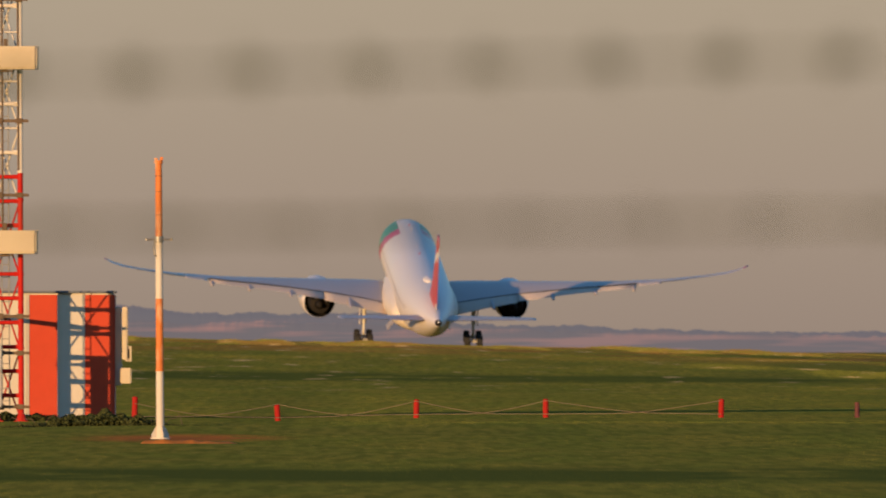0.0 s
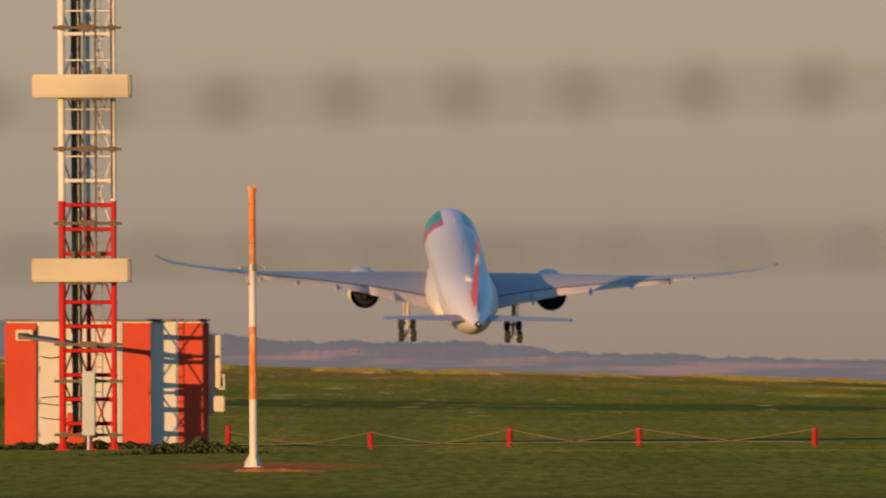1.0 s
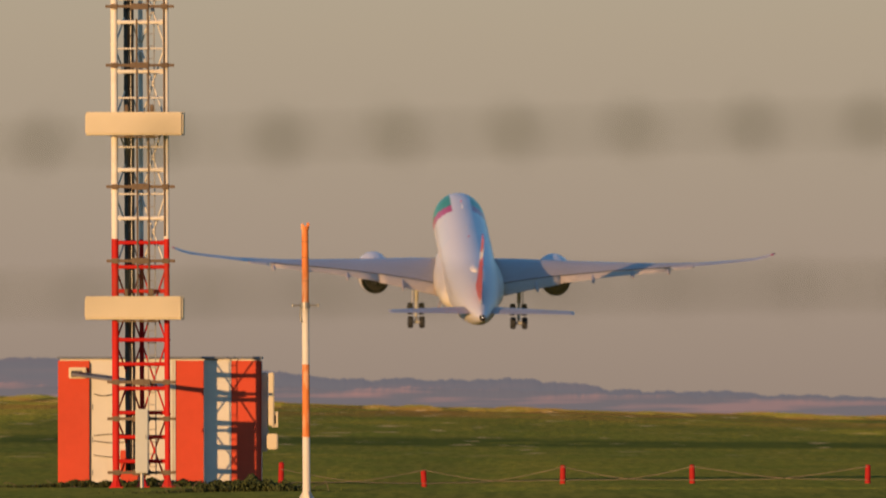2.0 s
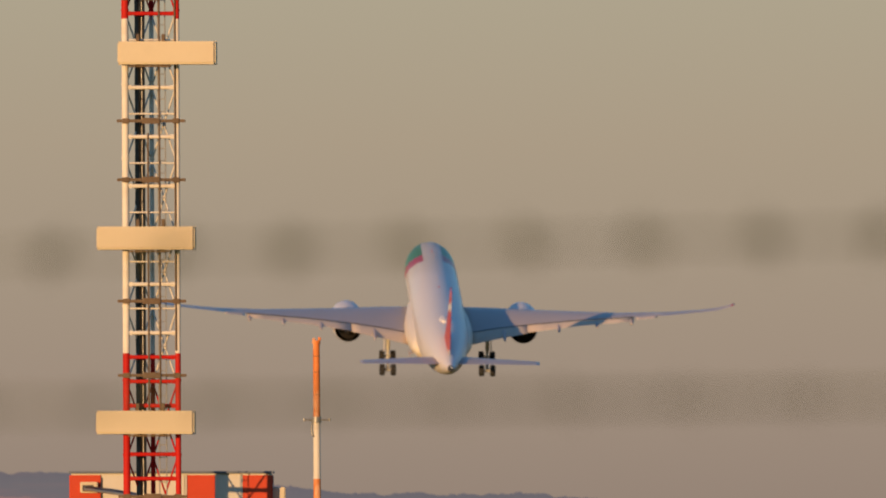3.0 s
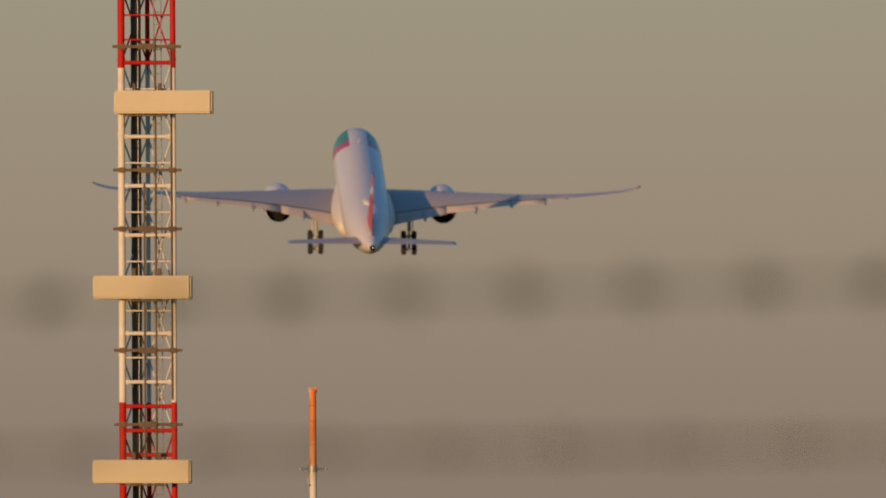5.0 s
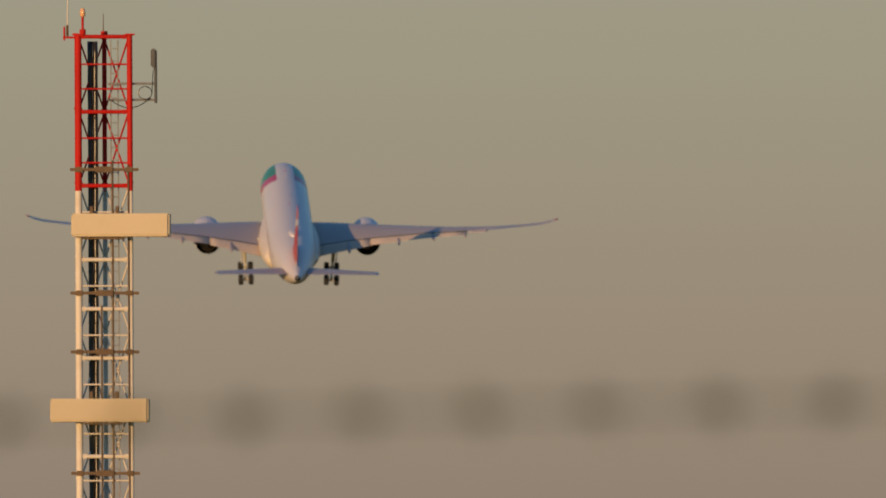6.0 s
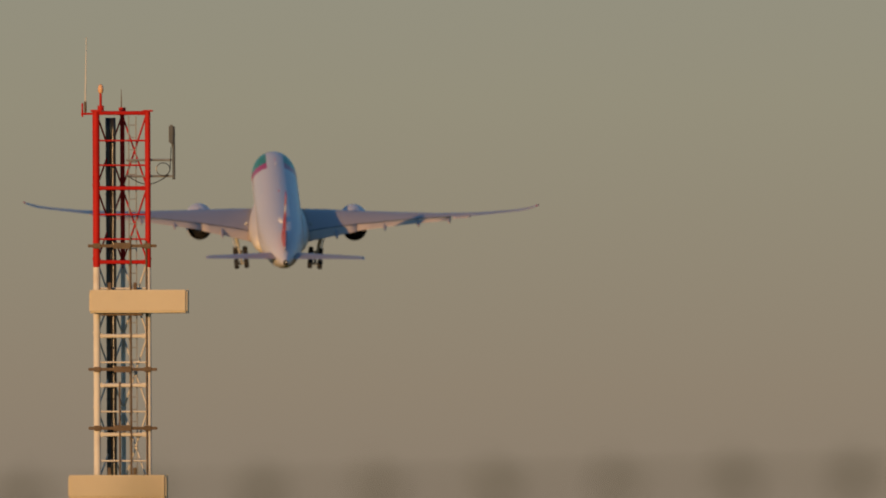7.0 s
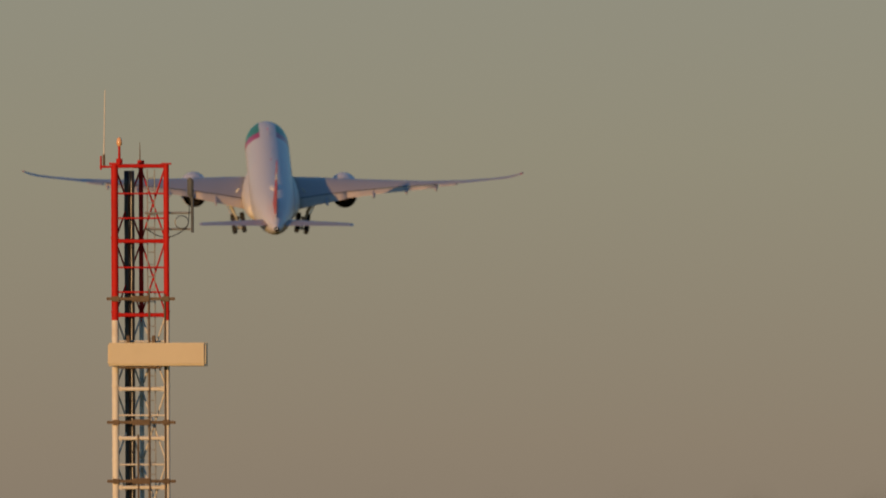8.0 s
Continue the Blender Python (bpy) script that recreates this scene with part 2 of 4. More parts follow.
def grass_material(name, blades):
    m = bpy.data.materials.new(name)
    m.use_nodes = True
    nt = m.node_tree
    n, l = nt.nodes, nt.links
    p = n["Principled BSDF"]
    p.inputs["Roughness"].default_value = 0.85
    p.inputs["Specular IOR Level"].default_value = 0.0
    geo = n.new("ShaderNodeNewGeometry")
    sep = n.new("ShaderNodeSeparateXYZ")
    l.new(geo.outputs["Position"], sep.inputs[0])

    def noise_at(sx, sy, detail=6):
        mp = n.new("ShaderNodeMapping")
        mp.inputs["Scale"].default_value = (sx, sy, 0.0)
        l.new(geo.outputs["Position"], mp.inputs[0])
        t = n.new("ShaderNodeTexNoise")
        t.inputs["Scale"].default_value = 1.0
        t.inputs["Detail"].default_value = detail
        l.new(mp.outputs[0], t.inputs["Vector"])
        return t.outputs[0]

    def ramp(v, a, b, to=1.0):
        r = n.new("ShaderNodeMapRange")
        r.interpolation_type = 'SMOOTHSTEP'
        r.inputs["From Min"].default_value, r.inputs["From Max"].default_value = a, b
        r.inputs["To Max"].default_value = to
        l.new(v, r.inputs["Value"])
        return r.outputs[0]

    def blend(f, a, b):
        x = n.new("ShaderNodeMix")
        x.data_type = 'RGBA'
        l.new(f, x.inputs["Factor"])
        for s, v in (("A", a), ("B", b)):
            if isinstance(v, tuple):
                x.inputs[s].default_value = (*v, 1)
            else:
                l.new(v, x.inputs[s])
        return x.outputs["Result"]

    def times(a, b):
        x = n.new("ShaderNodeMath")
        x.operation = 'MULTIPLY'
        l.new(a, x.inputs[0])
        l.new(b, x.inputs[1])
        return x.outputs[0]

    col = blend(ramp(noise_at(0.35, 0.035), 0.35, 0.65), GRASS[0], GRASS[1])
    col = blend(ramp(noise_at(0.9, 0.08), 0.56, 0.74, 0.7), col, GRASS[2])          # lush darker tufts
    # small tufts, some dark and rank, some bleached
    col = blend(ramp(noise_at(3.2, 0.12, 9), 0.40, 0.64, 0.6), col, (0.080, 0.106, 0.027))
    col = blend(ramp(noise_at(5.0, 0.17, 9), 0.54, 0.72, 0.4), col, (0.245, 0.225, 0.062))
    # broad strips of shade across the field, painted into the grass colour
    for y0, y1, y2, y3 in SHADE_STRIPS:
        wob = noise_at(0.05, 0.01)
        ad = n.new("ShaderNodeMath")
        ad.operation = 'MULTIPLY_ADD'
        ad.inputs[1].default_value = (y3 - y0) * 0.5
        l.new(wob, ad.inputs[0])
        l.new(sep.outputs["Y"], ad.inputs[2])
        f = times(ramp(ad.outputs[0], y0, y1), ramp(ad.outputs[0], y3, y2, 1.0))
        col = blend(times(f, ramp(noise_at(0.25, 0.05), 0.3, 0.5)), col, GRASS[3])
    # yellowing growth over the upper field, in long drifts
    yellow = times(ramp(sep.outputs["Y"], 820, 1150), ramp(noise_at(0.06, 0.012), 0.40, 0.66, 0.6))
    col = blend(yellow, col, (0.235, 0.212, 0.052))
    # drier, straw and earth coloured growth towards the crest
    dry = times(ramp(sep.outputs["Y"], 900, 1080), ramp(noise_at(0.14, 0.02), 0.42, 0.60, 0.85))
    col = blend(dry, col, GRASS[4])
    straw = times(ramp(sep.outputs["Y"], 640, 800), ramp(noise_at(0.55, 0.06, 9), 0.60, 0.74))
    col = blend(straw, col, GRASS[5])
    # bare reddish earth round the pole
    d = n.new("ShaderNodeVectorMath")
    d.operation = 'DISTANCE'
    mp = n.new("ShaderNodeMapping")
    mp.inputs["Scale"].default_value = (1, 0.12, 0)
    l.new(geo.outputs["Position"], mp.inputs[0])
    l.new(mp.outputs[0], d.inputs[0])
    d.inputs[1].default_value = (-3.4, 0.12 * 424, 0)
    earth = times(ramp(d.outputs["Value"], 2.7, 0.7), ramp(noise_at(1.2, 0.2), 0.30, 0.48))
    col = blend(earth, col, (0.30, 0.125, 0.045))
    if blades:
        hs = n.new("ShaderNodeHueSaturation")
        rv = n.new("ShaderNodeMapRange")
        rv.inputs["To Min"].default_value, rv.inputs["To Max"].default_value = 0.95, 1.05
        l.new(geo.outputs["Random Per Island"], rv.inputs["Value"])
        l.new(rv.outputs[0], hs.inputs["Value"])
        l.new(col, hs.inputs["Color"])
        col = hs.outputs[0]
    # turf stands upright, so that it takes low light more evenly than its flat faces
    half = n.new("ShaderNodeVectorMath")
    half.operation = 'MULTIPLY_ADD'
    half.inputs[1].default_value = (0.15, 0.15, 0.15)
    half.inputs[2].default_value = (-0.15, -0.45, 0.35)
    l.new(geo.outputs["Normal"], half.inputs[0])
    unit = n.new("ShaderNodeVectorMath")
    unit.operation = 'NORMALIZE'
    l.new(half.outputs[0], unit.inputs[0])
    l.new(unit.outputs[0], p.inputs["Normal"])
    l.new(col, p.inputs["Base Color"])
    return m


GRASS = [(0.134, 0.165, 0.035), (0.174, 0.180, 0.040), (0.106, 0.142, 0.032), (0.066, 0.094, 0.027), (0.205, 0.132, 0.046), (0.46, 0.38, 0.22)]
SHADE_STRIPS = [(304, 316, 332, 348), (775, 800, 825, 850)]


def build_ground():
    ys = [-300, -100, 0, 100, 200, 260] + [300 + 20 * i for i in range(6)] + [415 + 10 * i for i in range(16)] + [580 + 20 * i for i in range(66)] + [1950, 2100, 2300, 2600, 3000, 3400, 3800, 4200, 4600, 4900]
    xs = [-1600, -900, -500, -300, -200, -150] + [-120 + 6 * i for i in range(18)] + [-12 + i for i in range(27)] + [18 + 6 * i for i in range(18)] + [150, 200, 300, 500, 900, 1600]
    bm = bmesh.new()
    grid = [[bm.verts.new((x, y, ground_height(x, y))) for x in xs] for y in ys]
    for a, b in zip(grid, grid[1:]):
        for i in range(len(xs) - 1):
            bm.faces.new((a[i], a[i + 1], b[i + 1], b[i]))
    ob = part("ground", bm, grass_material("meadow_soil", False), smooth=True)
    tagged(ob, "rolling green airfield meadow with drier growth and painted strips of shade", "ground", kind="structure")


def build_grass():
    """Tufts of short blades over the part of the field that the lens crosses, as one mesh."""
    rng = np.random.default_rng(4)
    n_t = 850000
    u = rng.random(n_t)
    y = 245 * (1260 / 245) ** u
    x = (rng.random(n_t) - 0.5) * 2 * (0.030 * y + 2)
    bare = ((np.abs(x + 3.65) < 0.75) & (np.abs(y - 417) < 9)) | ((x > -10.4) & (x < -5.5) & (y > 502.5) & (y < 506.5))
    x, y = x[~bare], y[~bare]
    n_t = len(x)
    z = np.array([ground_height(a, b) for a, b in zip(x, y)])
    base = np.stack([x, y, z - 0.01], 1)
    far = 0.6 + 0.4 * np.clip(y / 500, 0.6, 2.0)
    patch = 0.96 + 0.08 * (np.sin(x * 0.7 + y * 0.05) * np.sin(y * 0.031 + 1.3) > 0.2)
    weeds = (y > 1090) * np.clip(np.sin(x * 0.9) + np.sin(x * 2.3 + y * 0.02) + np.sin(x * 0.31 + 2), 0, 2) * 3.6
    h = (0.007 + 0.010 * rng.random(n_t)) * far * (patch + weeds)
    blades = 2
    allv = np.zeros((n_t, blades, 3, 3))
    zero = np.zeros(n_t)
    for k in range(blades):
        a = 0.2 + (rng.random(n_t) - 0.5) * 0.8
        w = (0.009 + 0.015 * rng.random(n_t)) * far
        off = np.stack([(rng.random(n_t) - 0.5) * 0.25, (rng.random(n_t) - 0.5) * 0.4, zero], 1)
        side = np.stack([np.cos(a) * w, np.sin(a) * w, zero], 1)
        lean = np.stack([(rng.random(n_t) - 0.5) * 0.06, (rng.random(n_t) - 0.5) * 0.05, h * (0.7 + 0.5 * rng.random(n_t))], 1)
        allv[:, k, 0] = base + off - side
        allv[:, k, 1] = base + off + side
        allv[:, k, 2] = base + off + lean
    v = allv.reshape(-1, 3)
    f = np.arange(len(v)).reshape(-1, 3)
    me = bpy.data.meshes.new("grass")
    me.vertices.add(len(v))
    me.vertices.foreach_set("co", v.ravel())
    me.loops.add(len(v))
    me.loops.foreach_set("vertex_index", f.ravel())
    me.polygons.add(len(f))
    me.polygons.foreach_set("loop_start", np.arange(0, len(v), 3))
    me.update(calc_edges=True)
    me.materials.append(grass_material("grass_blades", True))
    tagged(new("grass", me), "short green meadow grass in uneven tufts", "grass", kind="stuff")


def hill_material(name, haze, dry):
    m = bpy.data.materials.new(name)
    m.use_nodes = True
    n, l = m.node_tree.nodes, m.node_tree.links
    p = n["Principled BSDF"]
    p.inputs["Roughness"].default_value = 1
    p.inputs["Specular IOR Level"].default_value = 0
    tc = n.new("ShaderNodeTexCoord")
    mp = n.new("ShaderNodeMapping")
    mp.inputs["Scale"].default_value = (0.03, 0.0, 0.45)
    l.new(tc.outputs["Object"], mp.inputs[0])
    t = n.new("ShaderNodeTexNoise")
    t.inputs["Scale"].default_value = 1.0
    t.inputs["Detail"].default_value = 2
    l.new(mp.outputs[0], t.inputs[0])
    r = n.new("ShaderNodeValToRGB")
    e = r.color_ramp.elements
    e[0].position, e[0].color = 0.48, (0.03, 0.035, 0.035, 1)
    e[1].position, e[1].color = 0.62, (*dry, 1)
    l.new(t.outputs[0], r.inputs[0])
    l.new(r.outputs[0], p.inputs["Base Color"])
    # distance haze is imitated by a glow of the ridge's own surface
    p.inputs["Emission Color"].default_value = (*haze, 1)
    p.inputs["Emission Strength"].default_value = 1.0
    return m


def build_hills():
    """Two low wooded ridges far off, with the haze before them put in as surface glow."""
    for name, m, y0, shape, seed in (("backdrop_hills_1", hill_material("far_woodland_haze_glow", (0.140, 0.124, 0.136), (0.06, 0.04, 0.035)), 4700, ((-600, 13), (-95, 11), (-48, 7.6), (-20, 6.4), (0, 6.3), (40, 3.7), (95, 2.3), (600, 5)), 1.0),
                                  ("backdrop_hills_2", hill_material("near_fields_haze_glow", (0.152, 0.127, 0.132), (0.36, 0.13, 0.07)), 4550, ((-600, 6), (-95, 5.5), (-48, 4.6), (-10, 4.4), (20, 3.4), (60, 2.5), (95, 1.8), (600, 3)), 7.0)):
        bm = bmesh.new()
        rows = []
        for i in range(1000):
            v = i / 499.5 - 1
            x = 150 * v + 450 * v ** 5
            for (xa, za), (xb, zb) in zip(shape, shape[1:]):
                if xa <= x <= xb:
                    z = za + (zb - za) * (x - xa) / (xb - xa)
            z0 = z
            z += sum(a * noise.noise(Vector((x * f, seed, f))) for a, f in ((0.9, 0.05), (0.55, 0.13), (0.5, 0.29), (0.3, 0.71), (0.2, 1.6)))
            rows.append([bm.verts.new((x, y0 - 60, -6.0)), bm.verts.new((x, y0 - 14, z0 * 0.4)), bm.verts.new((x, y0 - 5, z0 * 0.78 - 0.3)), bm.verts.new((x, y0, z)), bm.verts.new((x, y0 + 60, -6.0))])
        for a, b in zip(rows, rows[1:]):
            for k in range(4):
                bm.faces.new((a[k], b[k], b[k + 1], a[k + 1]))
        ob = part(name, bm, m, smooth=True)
        tagged(ob, "low wooded ridge with bluish haze put in as a faint glow", "hills", kind="structure")


# ---- glide slope mast ----
MAST_Y = 500.0
MAST_X = -8.303      # middle of its foot
LEAN = 0.0048        # it leans a little to the west
HALF = 0.5875        # half the width of its front face
DEEP = 1.02          # from the front face to the rear leg
TOP = 17.33


def mast_part(name, bm, mat, parent, label="", smooth=False):
    return part(name, bm, mat, parent, label, smooth)


def paint_at(z):
    return WHITE if 5.84 < z < 13.68 else RED


def sheared(p):
    return Vector((p[0] - LEAN * p[2], p[1], p[2]))


def build_mast():
    mast = thing("antenna_mast", "red and white triangular steel lattice mast on meadow", "mast", pose(MAST_X, MAST_Y, 0))
    corners = {"fl": Vector((-HALF, 0, 0)), "fr": Vector((HALF, 0, 0)), "rear": Vector((0.0, DEEP, 0))}
    bands = ((0.0, 5.84, RED), (5.84, 13.68, WHITE), (13.68, TOP, RED))
    for key, base in corners.items():
        for a, b, m in bands:
            bm = bmesh.new()
            r = {"fl": 0.083, "fr": 0.066, "rear": 0.054}[key]
            c = base + Vector(({"fl": -0.013, "fr": 0.022, "rear": 0.0}[key], 0, 0))
            tube(bm, sheared(c + Vector((0, 0, a))), sheared(c + Vector((0, 0, b))), r, seg=20)
            z = math.ceil(a / 1.735) * 1.735
            while z < b - 0.05:                      # flanged joints
                if z > a + 0.1:
                    tube(bm, sheared(c + Vector((0, 0, z - 0.02))), sheared(c + Vector((0, 0, z + 0.02))), r + 0.013, seg=20)
                z += 1.735
            mast_part("leg", bm, m, mast, smooth=False)
        bm = bmesh.new()
        tube(bm, c + Vector((0, 0, 0.0)), c + Vector((0, 0, 0.22)), 0.15, 0.066, seg=8)
        box(bm, c + Vector((0, 0, 0.015)), (0.34, 0.34, 0.03))
        mast_part("foot", bm, RED, mast)
    step = TOP / 30
    for k in range(30):
        z = TOP - k * step - 0.03 - (0.03 if k else 0)
        z += 0.0145 * max(0.0, 8.0 - z)
        thick = k in (0, 3, 6) or (k >= 9 and k % 2 == 1) or k >= 20
        if not thick and z > 8:
            z -= 0.04
        r = 0.047 if thick else 0.021
        a, b = corners["fl"], corners["fr"]
        bm = bmesh.new()
        tube(bm, sheared(a + Vector((0.03, 0, z))), sheared(b + Vector((-0.03, 0, z))), r, seg=8)
        if thick:
            for s in (-1, 1):
                box(bm, sheared(Vector((s * (HALF - 0.09), -0.01, z))), (0.09, 0.03, 0.105), 0.006)
        mast_part("crossbar", bm, paint_at(z), mast)
        if thick:
            for q in (a, b):
                bm = bmesh.new()
                tube(bm, sheared(q + Vector((0, 0, z))), sheared(corners["rear"] + Vector((0, 0, z))), 0.026, seg=6)
                mast_part("side_bar", bm, paint_at(z), mast)
    for k in range(10):
        z1, z0 = TOP - k * 1.735 - 0.05, TOP - (k + 1) * 1.735 - 0.02
        z0 = max(0.1, z0)
        for q in ("fl", "fr"):
            for u, w in ((z0, z1), (z1, z0)):
                bm = bmesh.new()
                tube(bm, sheared(corners[q] + Vector((0, 0, u))), sheared(corners["rear"] + Vector((0, 0, w))), 0.021, seg=6)
                mast_part("diagonal_brace", bm, paint_at((z0 + z1) / 2), mast)
    # wide clamp bars across the front
    for z in (14.18, 11.285, 9.905, 7.06, 5.32, 2.48, 1.62, 0.36):
        bm = bmesh.new()
        box(bm, sheared((0.005, -0.11, z)), (1.61, 0.05, 0.07), 0.01)
        for s in (-1, 1):
            box(bm, sheared((s * HALF, -0.09, z)), (0.17, 0.13, 0.12), 0.012)
        box(bm, sheared((0.0, -0.15, z)), (0.42, 0.06, 0.14), 0.01)
        tube(bm, sheared((0.72, -0.10, z)), sheared((0.72, 0.35, z)), 0.02, seg=6)
        mast_part("clamp_bar", bm, RUSTY, mast, "weathered brown clamp bar")
    # cables and ladder inside the lattice
    for x, r in ((-0.325, 0.062), (-0.205, 0.062)):
        bm = bmesh.new()
        pts = [sheared((x + 0.004 * math.sin(i * 1.9 + x * 40), 0.43 + 0.01 * math.cos(i * 2.3), 0.4 + i * 0.3)) for i in range(57) if 0.4 + i * 0.3 < TOP - 0.1]
        pipe(bm, pts, r, 8)
        for i in range(2, 54, 4):
            tube(bm, pts[i] - Vector((0, 0, 0.02)), pts[i] + Vector((0, 0, 0.02)), r + 0.005, seg=8)
        mast_part("feeder_cable", bm, BLACK, mast, "thick black feeder cable", True)
    for x in (0.16, 0.33):
        bm = bmesh.new()
        tube(bm, sheared((x, 0.42, 0.3)), sheared((x, 0.42, TOP - 0.1)), 0.014, seg=6)
        mast_part("ladder_rail", bm, STEEL, mast, "thin steel ladder")
    z = 0.5
    while z < TOP - 0.2:
        bm = bmesh.new()
        tube(bm, sheared((0.16, 0.42, z)), sheared((0.33, 0.42, z)), 0.011, seg=6)
        mast_part("ladder_rung", bm, STEEL, mast)
        z += 0.29
    for x, y, a, b in ((0.20, -0.05, 3.9, 14.4), (HALF - 0.02, -0.085, 5.9, 14.3), (-0.07, -0.05, 4.0, 11.0)):
        bm = bmesh.new()
        tube(bm, sheared((x, y, a)), sheared((x, y, b)), 0.021, seg=6)
        mast_part("conduit", bm, RUSTY, mast, "thin brown conduit pipe")
    # head of the mast
    for place, size in (((-HALF - 0.01, 0, TOP + 0.02), (0.26, 0.2, 0.05)), ((HALF + 0.03, 0, TOP + 0.02), (0.24, 0.18, 0.04)), ((0.0, DEEP, TOP + 0.05), (0.16, 0.16, 0.16))):
        bm = bmesh.new()
        box(bm, sheared(place), size, 0.01)
        mast_part("top_plate", bm, RED, mast)
    bm = bmesh.new()
    x0 = -HALF + 0.10
    tube(bm, sheared((x0, 0, TOP + 0.02)), sheared((x0, 0, TOP + 0.14)), 0.075, seg=10)
    tube(bm, sheared((x0, 0, TOP + 0.14)), sheared((x0, 0, TOP + 0.43)), 0.030, seg=8)
    mast_part("lamp_post", bm, RED, mast)
    bm = bmesh.new()
    revolve(bm, [(0, 0.035), (0.03, 0.06), (0.12, 0.068), (0.19, 0.05), (0.215, 0.012)], 12, 'Z', sheared((x0, 0, TOP + 0.43)))
    mast_part("obstruction_lamp", bm, LENS_AMBER, mast, "amber glass obstruction lamp", True)
    bm = bmesh.new()
    tube(bm, sheared((-0.02, DEEP, TOP + 0.12)), sheared((-0.02, DEEP, TOP + 0.55)), 0.016, 0.006, seg=6)
    mast_part("lightning_rod", bm, RUSTY, mast)
    bm = bmesh.new()
    wx = -HALF - 0.26
    tube(bm, sheared((-HALF, 0, TOP - 0.05)), sheared((wx - 0.10, 0, TOP - 0.05)), 0.026, seg=8)
    tube(bm, sheared((wx - 0.07, 0, TOP - 0.12)), sheared((wx - 0.07, 0, TOP + 0.2)), 0.022, seg=8)
    mast_part("whip_bracket", bm, RED, mast)
    bm = bmesh.new()
    tube(bm, sheared((wx, 0, TOP - 0.02)), sheared((wx, 0, TOP + 0.24)), 0.03, seg=8)
    mast_part("whip_base", bm, RUSTY, mast)
    bm = bmesh.new()
    tube(bm, sheared((wx, 0, TOP + 0.24)), sheared((wx + 0.03, 0, TOP + 1.75)), 0.016, 0.009, seg=6)
    mast_part("whip_aerial", bm, WHITE, mast, "thin white whip aerial")
    # panel aerial on an outrigger
    bm = bmesh.new()
    for z in (16.20, 15.82):
        tube(bm, sheared((0.10, 0.2, z)), sheared((1.24, 0.0, z)), 0.026, seg=8)
    mast_part("outrigger", bm, STEEL, mast)
    bm = bmesh.new()
    tube(bm, sheared((1.22, 0.0, 15.74)), sheared((1.22, 0.0, 16.62)), 0.034, seg=10)
    mast_part("aerial_stand", bm, AERIAL_DARK, mast)
    bm = bmesh.new()
    box(bm, sheared((1.17, -0.06, 16.80)), (0.13, 0.10, 0.44), 0.03)
    box(bm, sheared((1.21, 0.03, 16.74)), (0.08, 0.10, 0.5), 0.015)
    mast_part("panel_aerial", bm, AERIAL_DARK, mast, "small grey panel aerial")
    bm = bmesh.new()
    c = Vector((0.97, -0.03, 15.98))
    pipe(bm, [sheared(c + Vector((0.16 * math.cos(a), 0.02 * math.sin(a * 0.5), 0.15 * math.sin(a)))) for a in [i * 2 * math.pi / 20 for i in range(22)]], 0.011)
    pipe(bm, [sheared((0.1 + 1.0 * u, 0.0, 15.85 - 0.22 * math.sin(math.pi * u))) for u in [i / 12 for i in range(13)]], 0.012)
    pipe(bm, [sheared((1.13 + 0.03 * u, -0.03, 15.95 + 0.55 * u)) for u in [i / 6 for i in range(7)]], 0.011)
    mast_part("coiled_lead", bm, BLACK, mast)
    return mast


def build_aerial_box(x, z):
    t = thing("glide_slope_aerial", "long cream fibreglass aerial box clamped to mast", "antenna", pose(x, MAST_Y - 0.46, z, 0, 0, -5), group="aerial boxes on the mast")
    bm = bmesh.new()
    box(bm, (0.012, 0, 0), (2.31, 0.36, 0.535), 0.045)
    part("radome", bm, CREAM, t)
    bm = bmesh.new()
    for s in (-1, 1):
        box(bm, (0.012, 0.13, s * 0.266), (2.33, 0.05, 0.018), 0.005)
        box(bm, (0.012 + s * 1.152, 0.13, 0), (0.018, 0.05, 0.55), 0.005)
    part("rim", bm, CREAM, t)
    bm = bmesh.new()
    box(bm, (0, 0.20, 0), (2.25, 0.05, 0.49), 0.01)
    part("back_plate", bm, STEEL, t, "grey steel back plate")
    for dx in (-0.30, 0.30):
        bm = bmesh.new()
        box(bm, (dx + (-8.383 - x) * 1.0, 0.26, -0.30), (0.10, 0.34, 0.07), 0.01)
        box(bm, (dx + (-8.383 - x) * 1.0, 0.26, 0.2), (0.08, 0.12, 0.5), 0.01)
        part("mounting_bracket", bm, RUSTY, t, "brown steel bracket")
    bm = bmesh.new()
    box(bm, (-8.383 - x, 0.10, -0.31), (1.0, 0.22, 0.035), 0.008)
    part("support_rail", bm, RUSTY, t)


# ---- equipment cabin ----
CABIN_Y = 503.75     # its front wall
CX0, CX1, CZ1 = -10.32, -5.57, 3.04


